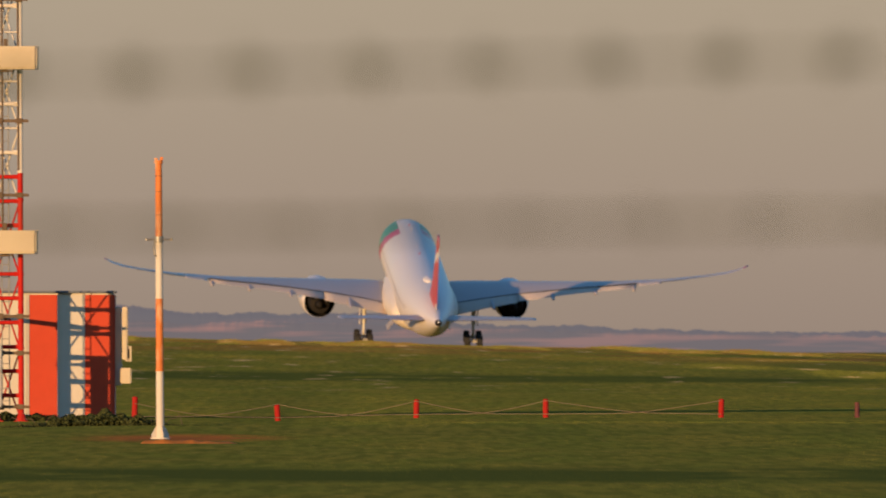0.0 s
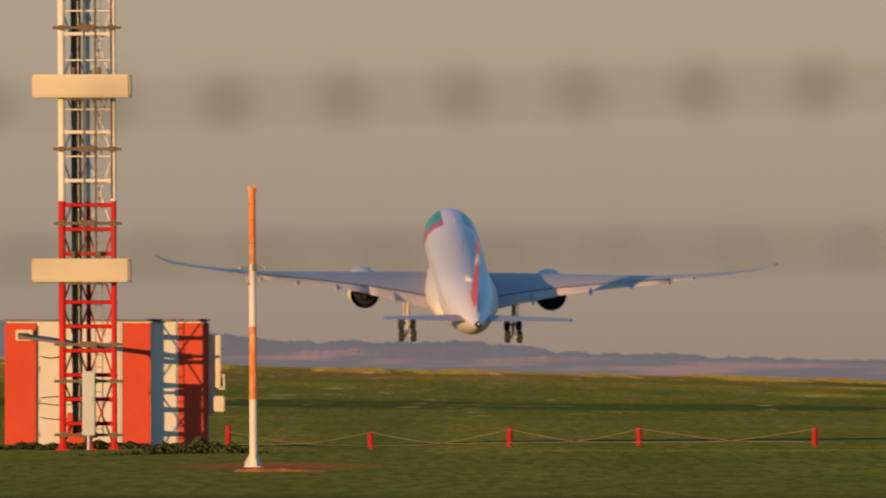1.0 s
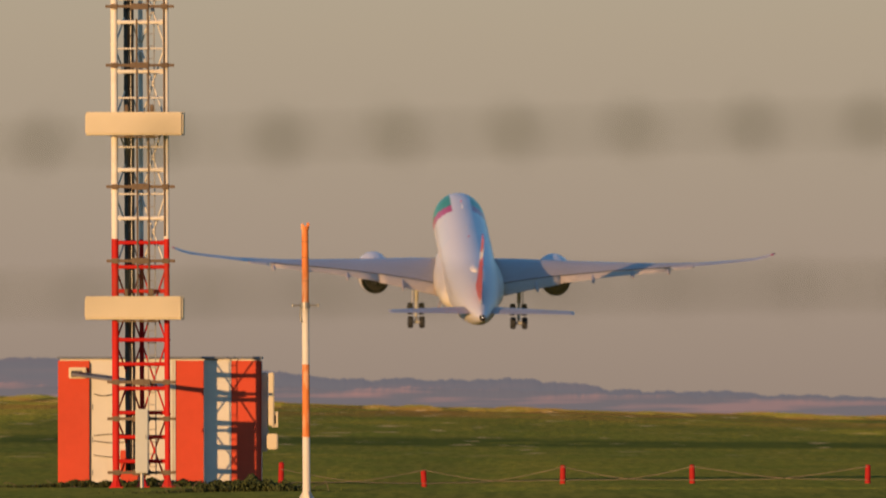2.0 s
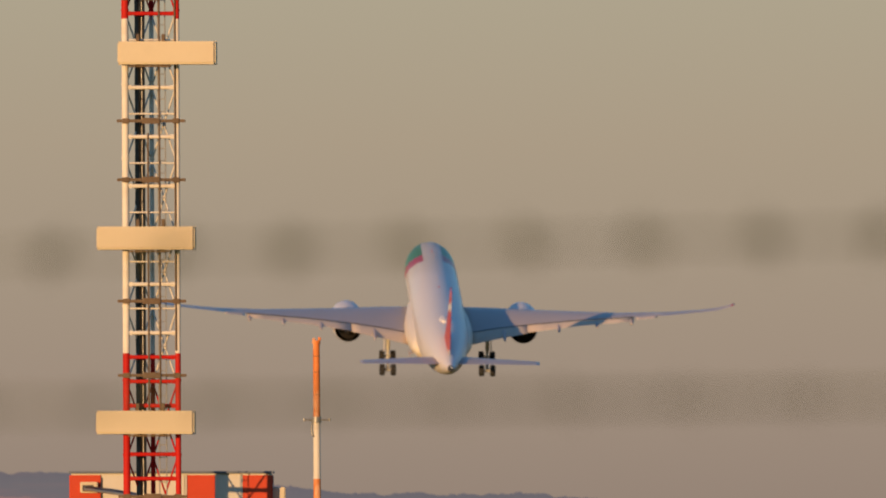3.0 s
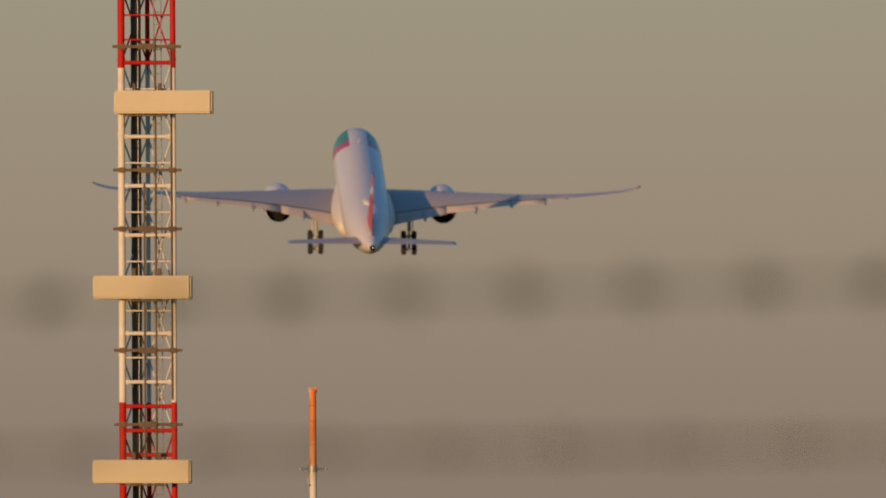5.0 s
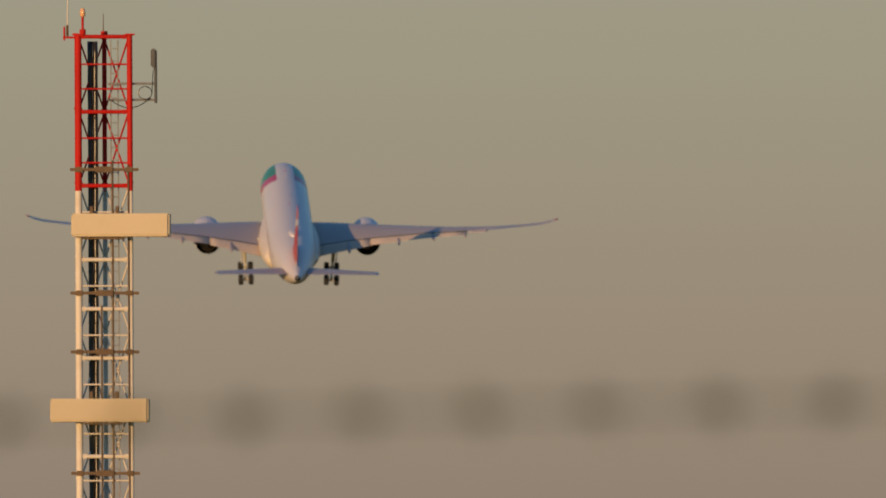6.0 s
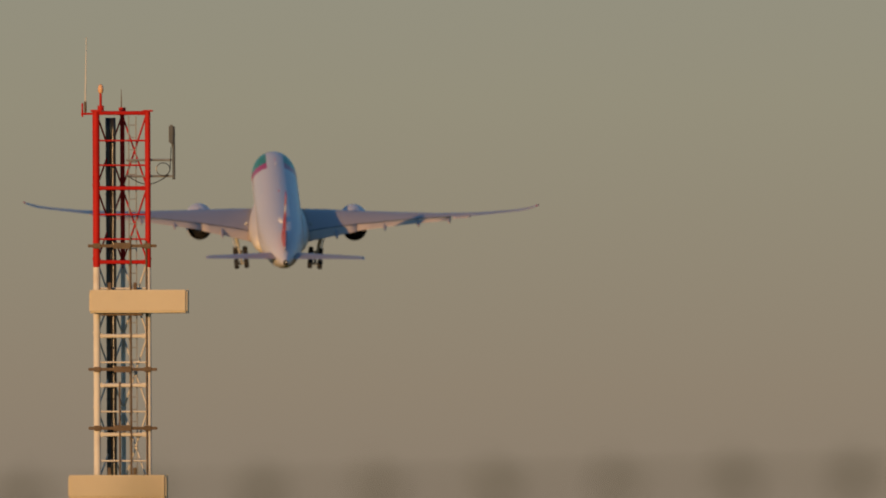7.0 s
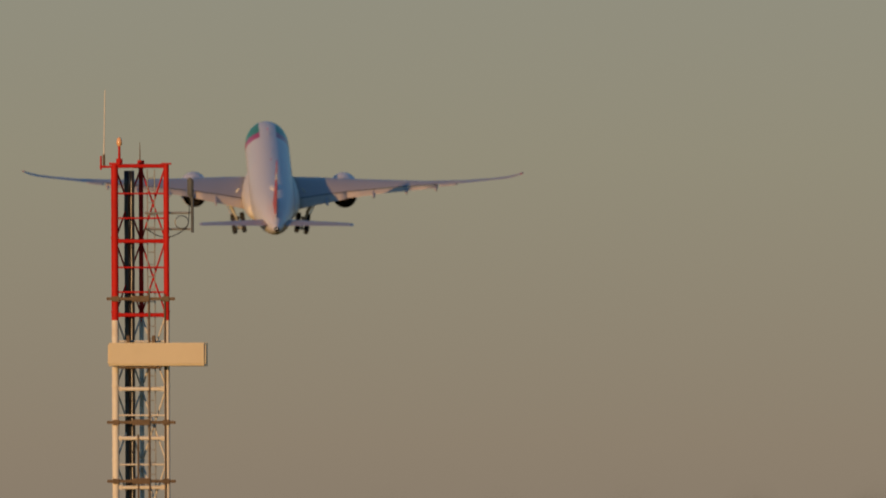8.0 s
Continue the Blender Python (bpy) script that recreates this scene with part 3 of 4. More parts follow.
def build_cabin():
    c = thing("equipment_cabin", "red and white striped equipment cabin with flat roof", "cabin", pose(0, CABIN_Y, 0))
    depth = 2.6
    bm = bmesh.new()
    box(bm, ((CX0 + CX1) / 2, depth / 2 + 0.03, CZ1 / 2), (CX1 - CX0 - 0.04, depth, CZ1), 0.01)
    part("core", bm, CABIN_WHITE, c)
    edges = ((-10.32, -9.60, CABIN_RED), (-9.56, -7.62, CABIN_WHITE), (-7.56, -6.90, CABIN_RED), (-6.86, -6.25, CABIN_WHITE), (-6.25, -5.57, CABIN_RED))
    for a, b, m in edges:
        bm = bmesh.new()
        box(bm, ((a + b) / 2, 0.01, CZ1 / 2 - 0.02), (b - a - 0.006, 0.05, CZ1 - 0.06), 0.008)
        part("wall_panel", bm, m, c)
    for s, x in ((-1, CX0), (1, CX1)):
        for k, m in enumerate((CABIN_RED, CABIN_WHITE, CABIN_RED)):
            bm = bmesh.new()
            box(bm, (x, 0.44 + k * 0.86, CZ1 / 2 - 0.02), (0.05, 0.85, CZ1 - 0.06), 0.008)
            part("side_panel", bm, m, c)
    for x in (-7.59, -6.88):
        bm = bmesh.new()
        box(bm, (x, -0.012, CZ1 / 2), (0.045, 0.05, CZ1 - 0.08), 0.008)
        part("cover_strip", bm, CABIN_WHITE, c)
    bm = bmesh.new()
    box(bm, ((CX0 + CX1) / 2, depth / 2, CZ1 + 0.02), (CX1 - CX0 + 0.10, depth + 0.2, 0.055), 0.015)
    part("roof", bm, ROOF, c, "dark blue-grey roof sheet")
    bm = bmesh.new()
    box(bm, ((CX0 + CX1) / 2, depth / 2, 0.02), (CX1 - CX0 + 0.06, depth + 0.06, 0.12), 0.02)
    part("plinth", bm, CONCRETE, c)
    bm = bmesh.new()
    box(bm, (-9.575, -0.014, CZ1 / 2 - 0.05), (0.03, 0.03, CZ1 - 0.12), 0.005)
    part("door_gap", bm, DARK, c, "dark gap beside the door")
    # door in the white bay
    bm = bmesh.new()
    box(bm, (-9.08, -0.022, 1.12), (0.88, 0.03, 2.05), 0.01)
    d = part("door", bm, CABIN_WHITE, c, "plain white door")
    bm = bmesh.new()
    tube(bm, (-8.75, -0.08, 1.1), (-8.62, -0.08, 1.1), 0.014, seg=6)
    tube(bm, (-8.66, -0.03, 1.1), (-8.66, -0.085, 1.1), 0.014, seg=6)
    part("door_handle", bm, STEEL, d)
    for z in (0.35, 1.12, 1.9):
        bm = bmesh.new()
        tube(bm, (-9.53, -0.045, z - 0.06), (-9.53, -0.045, z + 0.06), 0.016, seg=6)
        part("hinge", bm, STEEL, d)
    for z, w in ((1.22, 0.95), (1.10, 0.95), (0.76, 1.0), (2.21, 0.48)):
        bm = bmesh.new()
        pipe(bm, [(-9.5 + w * u, -0.05, z + (0.035 if z == 1.22 else -0.05) * math.sin(math.pi * u)) for u in [i / 8 for i in range(9)]], 0.013)
        part("cable_run", bm, BLACK, c)
    # entry box of the cable bridge
    bm = bmesh.new()
    box(bm, (-9.88, -0.08, 2.70), (0.42, 0.14, 0.26), 0.02)
    e = part("entry_box", bm, CREAM, c, "small cream cable entry box")
    # solid dark block in place of the shade in the cable hole
    bm = bmesh.new()
    box(bm, (-9.9, -0.16, 2.68), (0.26, 0.03, 0.15), 0.01)
    part("entry_hole_shade", bm, DARK, e)
    # low red box between the cable feet
    bm = bmesh.new()
    box(bm, (-8.66, -0.16, 0.46), (0.42, 0.26, 0.84), 0.02)
    part("cable_box", bm, CABIN_RED, c, "low red cable box against the wall")
    # air conditioner on the side wall
    bm = bmesh.new()
    box(bm, (-5.475, 0.60, 1.78), (0.16, 0.6, 1.86), 0.02)
    part("side_duct", bm, GREY_BOX, c, "grey duct on the side wall")
    bm = bmesh.new()
    box(bm, (-5.31, 0.30, 2.08), (0.13, 0.42, 1.25), 0.02)
    a = part("air_conditioner", bm, CREAM, c, "cream air conditioner casing")
    bm = bmesh.new()
    for dx, dz, w, h in ((-0.05, 0, 0.045, 0.37), (0.05, 0, 0.045, 0.37), (0, 0.145, 0.06, 0.08), (0, -0.145, 0.06, 0.08)):
        box(bm, (-5.225 + dx, 0.26, 1.60 + dz), (w, 0.2, h), 0.006)
    part("outlet_frame", bm, CREAM, a)
    # solid dark block in place of the shade inside the outlet
    bm = bmesh.new()
    box(bm, (-5.225, 0.30, 1.60), (0.06, 0.1, 0.22), 0.004)
    part("outlet_shade", bm, DARK, a)
    bm = bmesh.new()
    box(bm, (-5.285, 0.30, 1.08), (0.26, 0.42, 0.37), 0.025)
    part("lower_casing", bm, CREAM, a)
    for k in range(5):
        bm = bmesh.new()
        box(bm, (-5.385, 0.28, 1.32 + k * 0.24), (0.05, 0.05, 0.035), 0.005)
        part("louvre", bm, STEEL, a)
    return c


def build_tray():
    t = thing("cable_bridge", "grey steel cable tray from cabin to mast", "cable tray", pose(0, 0, 0))
    a, b = Vector((-9.88, CABIN_Y - 0.15, 2.66)), Vector((-8.1, MAST_Y + 0.55, 2.42))
    for off in (-0.12, 0.12):
        bm = bmesh.new()
        d = (b - a).normalized()
        s = d.cross(Vector((0, 0, 1))).normalized() * off
        tube(bm, a + s, b + s, 0.035, seg=6)
        part("rail", bm, STEEL, t)
    for i in range(9):
        u = (i + 0.5) / 9
        bm = bmesh.new()
        p = a.lerp(b, u)
        s = (b - a).cross(Vector((0, 0, 1))).normalized() * 0.12
        tube(bm, p - s, p + s, 0.015, seg=6)
        part("rung", bm, STEEL, t)
    for off in (-0.05, 0.04):
        bm = bmesh.new()
        s = Vector((off, 0, 0.03))
        pipe(bm, [a.lerp(b, i / 8) + s + Vector((0, 0, 0.015 * math.sin(i * 2))) for i in range(9)], 0.04)
        part("cable", bm, BLACK, t)


def build_cabinet():
    c = thing("control_cabinet", "slim grey control cabinet on a post beside mast", "cabinet", pose(-8.29, MAST_Y - 0.5, 0))
    bm = bmesh.new()
    box(bm, (0, 0, 1.10), (0.31, 0.24, 1.50), 0.02)
    part("casing", bm, GREY_BOX, c)
    bm = bmesh.new()
    box(bm, (0, -0.125, 1.48), (0.27, 0.02, 0.70), 0.006)
    box(bm, (0, -0.125, 0.72), (0.27, 0.02, 0.70), 0.006)
    part("door", bm, GREY_BOX, c)
    bm = bmesh.new()
    box(bm, (0.09, -0.145, 1.2), (0.03, 0.02, 0.09), 0.004)
    part("latch", bm, STEEL, c)
    bm = bmesh.new()
    tube(bm, (0, 0, 0), (0, 0, 0.4), 0.05, seg=8)
    part("post", bm, STEEL, c)


# ---- monitor pole ----
def build_pole():
    px, py = -3.73, 420.0
    p = thing("monitor_pole", "orange and white banded pole with flared foot", "pole", pose(px, py, 0))
    H = 5.52
    for a, b, m, r in ((0.0, 1.35, POLE_WHITE, 0.078), (1.35, 2.78, POLE_ORANGE, 0.076), (2.78, 3.93, POLE_WHITE, 0.073), (3.93, H - 0.06, POLE_ORANGE, 0.070)):
        bm = bmesh.new()
        tube(bm, (-0.006 * a, 0, a), (-0.006 * b, 0, b), r, r - 0.003, seg=20)
        if a > 0:
            tube(bm, (-0.006 * a, 0, a - 0.015), (-0.006 * a, 0, a + 0.015), r + 0.006, seg=20)
        part("pole_section", bm, m, p, smooth=False)
    for z in (5.18, 4.87, 4.41):
        bm = bmesh.new()
        tube(bm, (-0.006 * z, 0, z - 0.005), (-0.006 * z, 0, z + 0.005), 0.072, seg=20)
        part("rust_ring", bm, RUSTY, p, "thin rusty joint ring")
    bm = bmesh.new()
    tube(bm, (-0.033, 0, H - 0.10), (-0.033, 0, H - 0.03), 0.083, seg=16)
    box(bm, (-0.033 - 0.05, 0, H - 0.01), (0.06, 0.10, 0.05), 0.01)
    box(bm, (-0.033 + 0.06, 0, H), (0.06, 0.08, 0.07), 0.01)
    part("cap", bm, POLE_ORANGE, p)
    bm = bmesh.new()
    tube(bm, (-0.27, -0.04, 3.93), (0.23, -0.04, 3.93), 0.019, seg=8)
    tube(bm, (-0.03, 0, 3.87), (-0.03, 0, 3.99), 0.098, seg=16)
    for s in (-0.27, 0.23):
        tube(bm, (s, -0.04, 3.905), (s, -0.04, 3.955), 0.024, seg=8)
    part("crossarm", bm, STEEL, p, "thin grey crossarm")
    bm = bmesh.new()
    pipe(bm, [(-0.10, -0.04, 3.92), (-0.13, -0.05, 3.75), (-0.11, -0.06, 3.62), (-0.07, -0.06, 3.6)], 0.012)
    part("lead", bm, BLACK, p)
    for k in range(4):
        a = k * math.pi / 2 + 0.35
        bm = bmesh.new()
        u, v = math.cos(a), math.sin(a)
        s = Vector((-v, u, 0)) * 0.009
        vs = []
        for sg in (-1, 1):
            vs.append([bm.verts.new(Vector(q) + s * sg) for q in ((u * 0.06, v * 0.06, 0.02), (u * 0.18, v * 0.18, 0.02), (u * 0.18, v * 0.18, 0.09), (u * 0.06, v * 0.06, 0.30))])
        bm.faces.new(vs[0]), bm.faces.new(vs[1][::-1])
        for i in range(4):
            bm.faces.new((vs[0][i], vs[0][(i + 1) % 4], vs[1][(i + 1) % 4], vs[1][i]))
        part("gusset", bm, POLE_WHITE, p)
    bm = bmesh.new()
    tube(bm, (0, 0, 0), (0, 0, 0.03), 0.19, seg=16)
    part("base_plate", bm, POLE_WHITE, p)
    bm = bmesh.new()
    box(bm, (0.0, 0.2, -0.035), (0.5, 1.2, 0.06), 0.02)
    tagged(part("concrete_slab", bm, CONCRETE, at=pose(px, py, 0)), "reddish concrete slab under the banded pole", "slab", kind="structure")


def build_earth():
    """A low broken bank of dug-up red earth in front of the pole."""
    bm = bmesh.new()
    nx, ny = 90, 12
    grid = []
    for j in range(ny):
        v = j / (ny - 1)
        row = []
        for i in range(nx):
            u = i / (nx - 1)
            x = -3.98 + 1.95 * u
            y = 402.5 + 1.3 * v + 0.3 * noise.noise(Vector((x * 1.5, 4, 0)))
            high = 0.09 - 0.04 * smooth01(0.5, 0.62, u)
            ends = smooth01(0, 0.06, u) * (1 - smooth01(0.86, 1, u))
            z = high * ends * smooth01(0, 0.2, v) * (1 - smooth01(0.8, 1, v)) * (0.85 + 0.35 * noise.noise(Vector((x * 5, y * 0.5, 2))))
            row.append(bm.verts.new((x, y, z - 0.012)))
        grid.append(row)
    for a, b in zip(grid, grid[1:]):
        for i in range(nx - 1):
            bm.faces.new((a[i], a[i + 1], b[i + 1], b[i]))
    tagged(part("earth_bank", bm, EARTH, smooth=True), "low bank of bare orange-red earth beside the pole", "earth", kind="structure")


# ---- low post and rope fence ----
POSTS = [(-4.97, 493.0), (-1.66, 494.0), (1.54, 494.0), (4.54, 494.0), (8.60, 494.0), (11.75, 494.0)]


def build_post_fence():
    bm = bmesh.new()
    tube(bm, (0, 0, -0.15), (0, 0, 0.41), 0.068, 0.066, seg=14)
    tube(bm, (0, 0, 0.41), (0, 0, 0.435), 0.066, 0.04, seg=14)
    first = part("marker_post", bm, POST_RED)
    tagged(first, "short bright red round post in grass", "post", group="posts of the rope fence")
    first.matrix_basis = pose(*POSTS[0], ground_height(*POSTS[0]) + 0.12, 0, 1.5, 0)
    for i, (x, y) in enumerate(POSTS[1:-1]):
        copy_thing(first, pose(x, y, ground_height(x, y) - (0.04, 0, 0, 0)[i], 0, (-3.5, 1.0, -0.5, 1.5)[i], 0))
    bm = bmesh.new()
    tube(bm, (0, 0, -0.05), (0, 0, 0.36), 0.06, 0.055, seg=14)
    box(bm, (0.0, -0.03, 0.02), (0.1, 0.1, 0.08), 0.02)
    tagged(part("marker_post", bm, POST_DARK, at=pose(*POSTS[-1], ground_height(*POSTS[-1]))), "short dark weathered post in grass", "post")
    rng = random.Random(5)
    for (x0, y0), (x1, y1) in list(zip(POSTS, POSTS[1:]))[:4]:
        t = thing("fence_rope", "thin straw-coloured rope slung slack between red posts", "rope", pose(0, 0, 0), group="ropes of the post fence")
        for flip in (0, 1):
            bm = bmesh.new()
            pts = []
            k = 2.2 + rng.random() * 0.8
            for i in range(25):
                u = i / 24
                s = 1 - u if flip else u
                z = ground_height(x0 + (x1 - x0) * u, y0 + (y1 - y0) * u) + 0.075 + 0.32 * (1 - s) ** k + 0.012 * math.sin(s * 9)
                pts.append((x0 + (x1 - x0) * u, y0 + (y1 - y0) * u - 0.075, z))
            pipe(bm, pts, 0.0075, 5)
            part("strand", bm, ROPE, t)


def build_bush(name, label, x0, y0, spread, height, n_l, seed):
    """Low rank growth at the foot of the cabin."""
    rng = np.random.default_rng(seed)
    b = thing(name, label, "bush", pose(x0, y0, 0))
    bm = bmesh.new()
    for i in range(26):
        x = rng.normal(0, spread * 0.6)
        a = rng.random() * 6.3
        r = 0.2 + 0.25 * rng.random()
        pipe(bm, [(x, 0, 0), (x + math.cos(a) * r * 0.5, math.sin(a) * r * 0.5, height * 0.5), (x + math.cos(a) * r, math.sin(a) * r, height * (0.4 + 0.5 * rng.random()))], 0.008, 4)
    ob = part("stems", bm, RUSTY, b)
    ob["kind"] = "stuff"
    x = rng.normal(0, spread * 0.6, n_l)
    y = rng.normal(0, 0.35, n_l)
    top = height * np.exp(-(x / (spread * 1.05)) ** 4) * (0.62 + 0.25 * np.sin(x * 5.3 + 1) * np.cos(x * 2.1) + 0.13 * np.sin(x * 17))
    z = np.abs(top) * rng.random(n_l) ** 0.6 + 0.02
    a = rng.random((n_l, 3)) * 6.3
    vs, fs = [], []
    for i in range(n_l):
        s = 0.022 + 0.040 * rng.random()
        m = Euler(a[i]).to_matrix()
        c = Vector((x[i], y[i], z[i]))
        k = len(vs)
        vs += [c + m @ Vector(q) * s for q in ((-1, 0, 0), (0, -0.5, 0.1), (1, 0, 0), (0, 0.5, 0.1))]
        fs.append((k, k + 1, k + 2, k + 3))
    me = bpy.data.meshes.new("leaves")
    me.from_pydata([tuple(v) for v in vs], [], fs)
    me.materials.append(LEAF)
    ob = new("leaves", me)
    ob.parent = b
    ob["kind"] = "stuff"


# ---- barbed wire close to the lens ----
WIRE_Y = 18.0


def build_wire():
    for zc, tilt, phase, thick, strand, name in ((2.307, 0.0235, 0.016, 1.0, 1.0, "barbed_wire"), (2.1745, 0.012, 0.05, 0.42, 1.75, "barbed_wire")):
        t = thing(name, "weathered barbed wire strand stretched between fence posts", "barbed wire", pose(0, WIRE_Y, zc), group="strands of barbed wire")
        for s in (0, math.pi):
            bm = bmesh.new()
            pts = []
            for i in range(601):
                x = -2.6 + 5.2 * i / 600
                a = x * 2 * math.pi / 0.06 + s
                pts.append((x, 0.0022 * math.cos(a), tilt * x + 0.0022 * math.sin(a)))
            pipe(bm, pts, WIRE_R * strand, 4)
            part("twisted_strand", bm, WIRE, t)
        i = -25
        while i <= 25:
            bm = bmesh.new()
            r = BARB_R * thick
            for k in range(5):
                a0 = k * 1.26
                tube(bm, (-0.011 + k * 0.0055, -0.007 * math.sin(a0), -0.007 * math.cos(a0)), (-0.011 + k * 0.0055, 0.007 * math.sin(a0), 0.007 * math.cos(a0)), r * 2.0, seg=6)
            for k, a0 in enumerate((0.5, 2.2, 3.7, 5.4)):
                d = Vector((0.3 * (-1) ** k, math.cos(a0), math.sin(a0))).normalized()
                tube(bm, (0.006 * (k - 1.5), 0, 0), Vector((0.006 * (k - 1.5), 0, 0)) + d * 0.026, r, r * 0.4, seg=5)
            x = i * 0.0998 + phase
            part("barb", bm, WIRE, t, at=pose(x, 0, tilt * x, 40 * i, 0, 0))
            i += 1
    for x in (-2.6, 2.6):
        bm = bmesh.new()
        box(bm, (0, 0.05, 1.2), (0.06, 0.06, 2.5), 0.006)
        box(bm, (0, 0.05, 2.47), (0.07, 0.07, 0.03), 0.006)
        tagged(part("fence_post", bm, STEEL, at=pose(x, WIRE_Y, 0)), "grey steel post carrying barbed wire", "fence post", group="posts of the wire fence")


WIRE_R, BARB_R = 0.0014, 0.0024


# ---- airliner (nose towards +y, right wing towards +x) ----
def fuselage_ring(y):
    """Half width, half height and middle height of the body at a station."""
    R, Q = 2.86, 3.0
    if y > 22.0:
        u = min(1.0, (y - 22.0) / 11.4)
        f = math.sqrt(max(0.0, 1 - u ** 2.3))
        g = math.sqrt(max(0.0, 1 - u ** 2.1))
        return R * f, Q * g, -0.8 * u ** 2.4
    if y < -10.0:
        u = min(1.0, (-10.0 - y) / 23.6)
        f = 1 - 0.905 * u ** 1.85
        return R * f, Q * (1 - 0.90 * u ** 1.85), 1.42 * u ** 1.6
    return R, Q, 0.0


def build_fuselage(plane):
    bm = bmesh.new()
    stations = [-33.6 + 0.55 * i for i in range(122)]
    stations = [s for s in stations if s < 33.2] + [33.2, 33.36]
    seg = 64
    rings = []
    for y in stations:
        a, b, c = fuselage_ring(y)
        rings.append([bm.verts.new((a * math.sin(2 * math.pi * k / seg), y, c + b * math.cos(2 * math.pi * k / seg))) for k in range(seg)])
    skin_rings(bm, rings)
    for f in bm.faces:
        p = f.calc_center_median()
        if abs(p.x) > 1.05 and p.z > -1.6:
            edge = 19.4 + (2.8 - p.z) * 1.45
            if edge <= p.y < 28.5:
                f.material_index = 1
            elif edge - 3.1 <= p.y < edge:
                f.material_index = 2
        if 4.0 < p.y < 15.0 and 0.9 < p.z < 2.3 and int(p.y / 1.1) % 2 == 0:
            f.material_index = 3
    part("fuselage", bm, [SKIN, FLAG_GREEN, FLAG_RED, TITLE], plane, "white fuselage with green and crimson side patches", True)
    # wing root fairing
    bm = bmesh.new()
    rings = []
    for i in range(25):
        u = i / 24
        y = -10.5 + 25.5 * u
        s = math.sin(math.pi * u ** 0.7) ** 0.5
        rings.append([bm.verts.new(((2.2 + 1.55 * s) * math.sin(2 * math.pi * k / 40), y, -1.55 + (0.75 + 1.55 * s) * math.cos(2 * math.pi * k / 40))) for k in range(40)])
    skin_rings(bm, rings)
    part("belly_fairing", bm, BELLY, plane, "pale belly fairing with warm sunlight tinted into its paint", True)
    bm = bmesh.new()
    bmesh.ops.create_uvsphere(bm, u_segments=20, v_segments=12, radius=1, matrix=Matrix.Translation((0, -15.2, 2.95)) @ Matrix.Diagonal((0.55, 1.7, 0.36, 1)))
    part("radome_hump", bm, SKIN, plane, "", True)
    for y in (1.5, 20.5):
        bm = bmesh.new()
        revolve(bm, [(0, 0.10), (0.05, 0.09), (0.10, 0.06), (0.12, 0.015)], 12, 'Z', (0, y, 2.98))
        part("beacon", bm, BEACON, plane, "red anti-collision beacon", True)
    for y, h in ((16.8, 0.40), (6.0, 0.22)):
        bm = bmesh.new()
        box(bm, (0, y, 3.03 + h / 2), (0.05, 0.4, h), 0.02)
        part("blade_aerial", bm, SKIN, plane)
    bm = bmesh.new()
    revolve(bm, [(-0.35, 0.21), (-0.30, 0.27), (0.25, 0.34)], 20, 'Y', (0, -33.6, 1.42))
    part("tail_outlet", bm, HOT, plane, "", True)
    bm = bmesh.new()
    bmesh.ops.create_uvsphere(bm, u_segments=10, v_segments=8, radius=0.06, matrix=Matrix.Translation((0, -33.98, 1.58)))
    part("tail_light", bm, LENS_WHITE, plane, "small white tail light")
    # cabin windows
    for s in (-1, 1):
        bm = bmesh.new()
        for i in range(60):
            y = 22.0 - i * 0.68
            a, b, c = fuselage_ring(y)
            z = 0.55
            x = a * math.sqrt(max(0, 1 - ((z - c) / b) ** 2))
            box(bm, (s * (x - 0.003), y, z), (0.012, 0.22, 0.32), 0.003)
        ob = part("window_row", bm, WINDOW_TINT, plane, "row of small shaded cabin windows")
        ob["kind"] = "stuff"


def foil(bm, x, y_le, y_te, z_le, z_te, ratio, n=12, span='x'):
    """One airfoil section as a ring of vertices."""
    up, lo = [], []
    ch = y_le - y_te
    for i in range(n + 1):
        u = (1 - math.cos(math.pi * i / n)) / 2
        th = ratio * ch * 5 * (0.2969 * math.sqrt(u) - 0.126 * u - 0.3516 * u * u + 0.2843 * u ** 3 - 0.1036 * u ** 4)
        y, z = y_le - ch * u, z_le + (z_te - z_le) * u
        up.append((y, z, th))
        lo.append((y, z, -th))
    ring = []
    for y, z, th in up + lo[-1:0:-1]:
        p = (x, y, z + th) if span == 'x' else (x + th, y, z)
        ring.append(bm.verts.new(p))
    return ring


#        x     le     te     z_le   z_te   thickness
WING = [(2.4, 12.0, -4.6, -2.05, -1.85, 0.125), (6.0, 9.0, -4.7, -1.32, -1.00, 0.115), (9.8, 5.9, -4.6, -0.68, -0.34, 0.105),
        (15.0, 2.5, -4.8, -0.05, 0.38, 0.095), (20.0, -0.7, -5.8, 0.50, 1.00, 0.09), (25.0, -3.8, -7.1, 1.25, 1.66, 0.085),
        (28.5, -6.1, -8.3, 1.98, 2.22, 0.08), (30.3, -7.6, -9.4, 2.50, 2.62, 0.075), (31.4, -8.8, -10.2, 3.00, 3.05, 0.07), (32.3, -10.4, -11.2, 3.62, 3.62, 0.06)]


def wing_at(x):
    for a, b in zip(WING, WING[1:]):
        if a[0] <= x <= b[0]:
            u = (x - a[0]) / (b[0] - a[0])
            row = [p + (q - p) * u for p, q in zip(a, b)]
            flex = 0.42 * (max(0.0, x - 8.0) / 24.0) ** 1.8      # wing bent up by its load
            row[3] += flex
            row[4] += flex
            return row


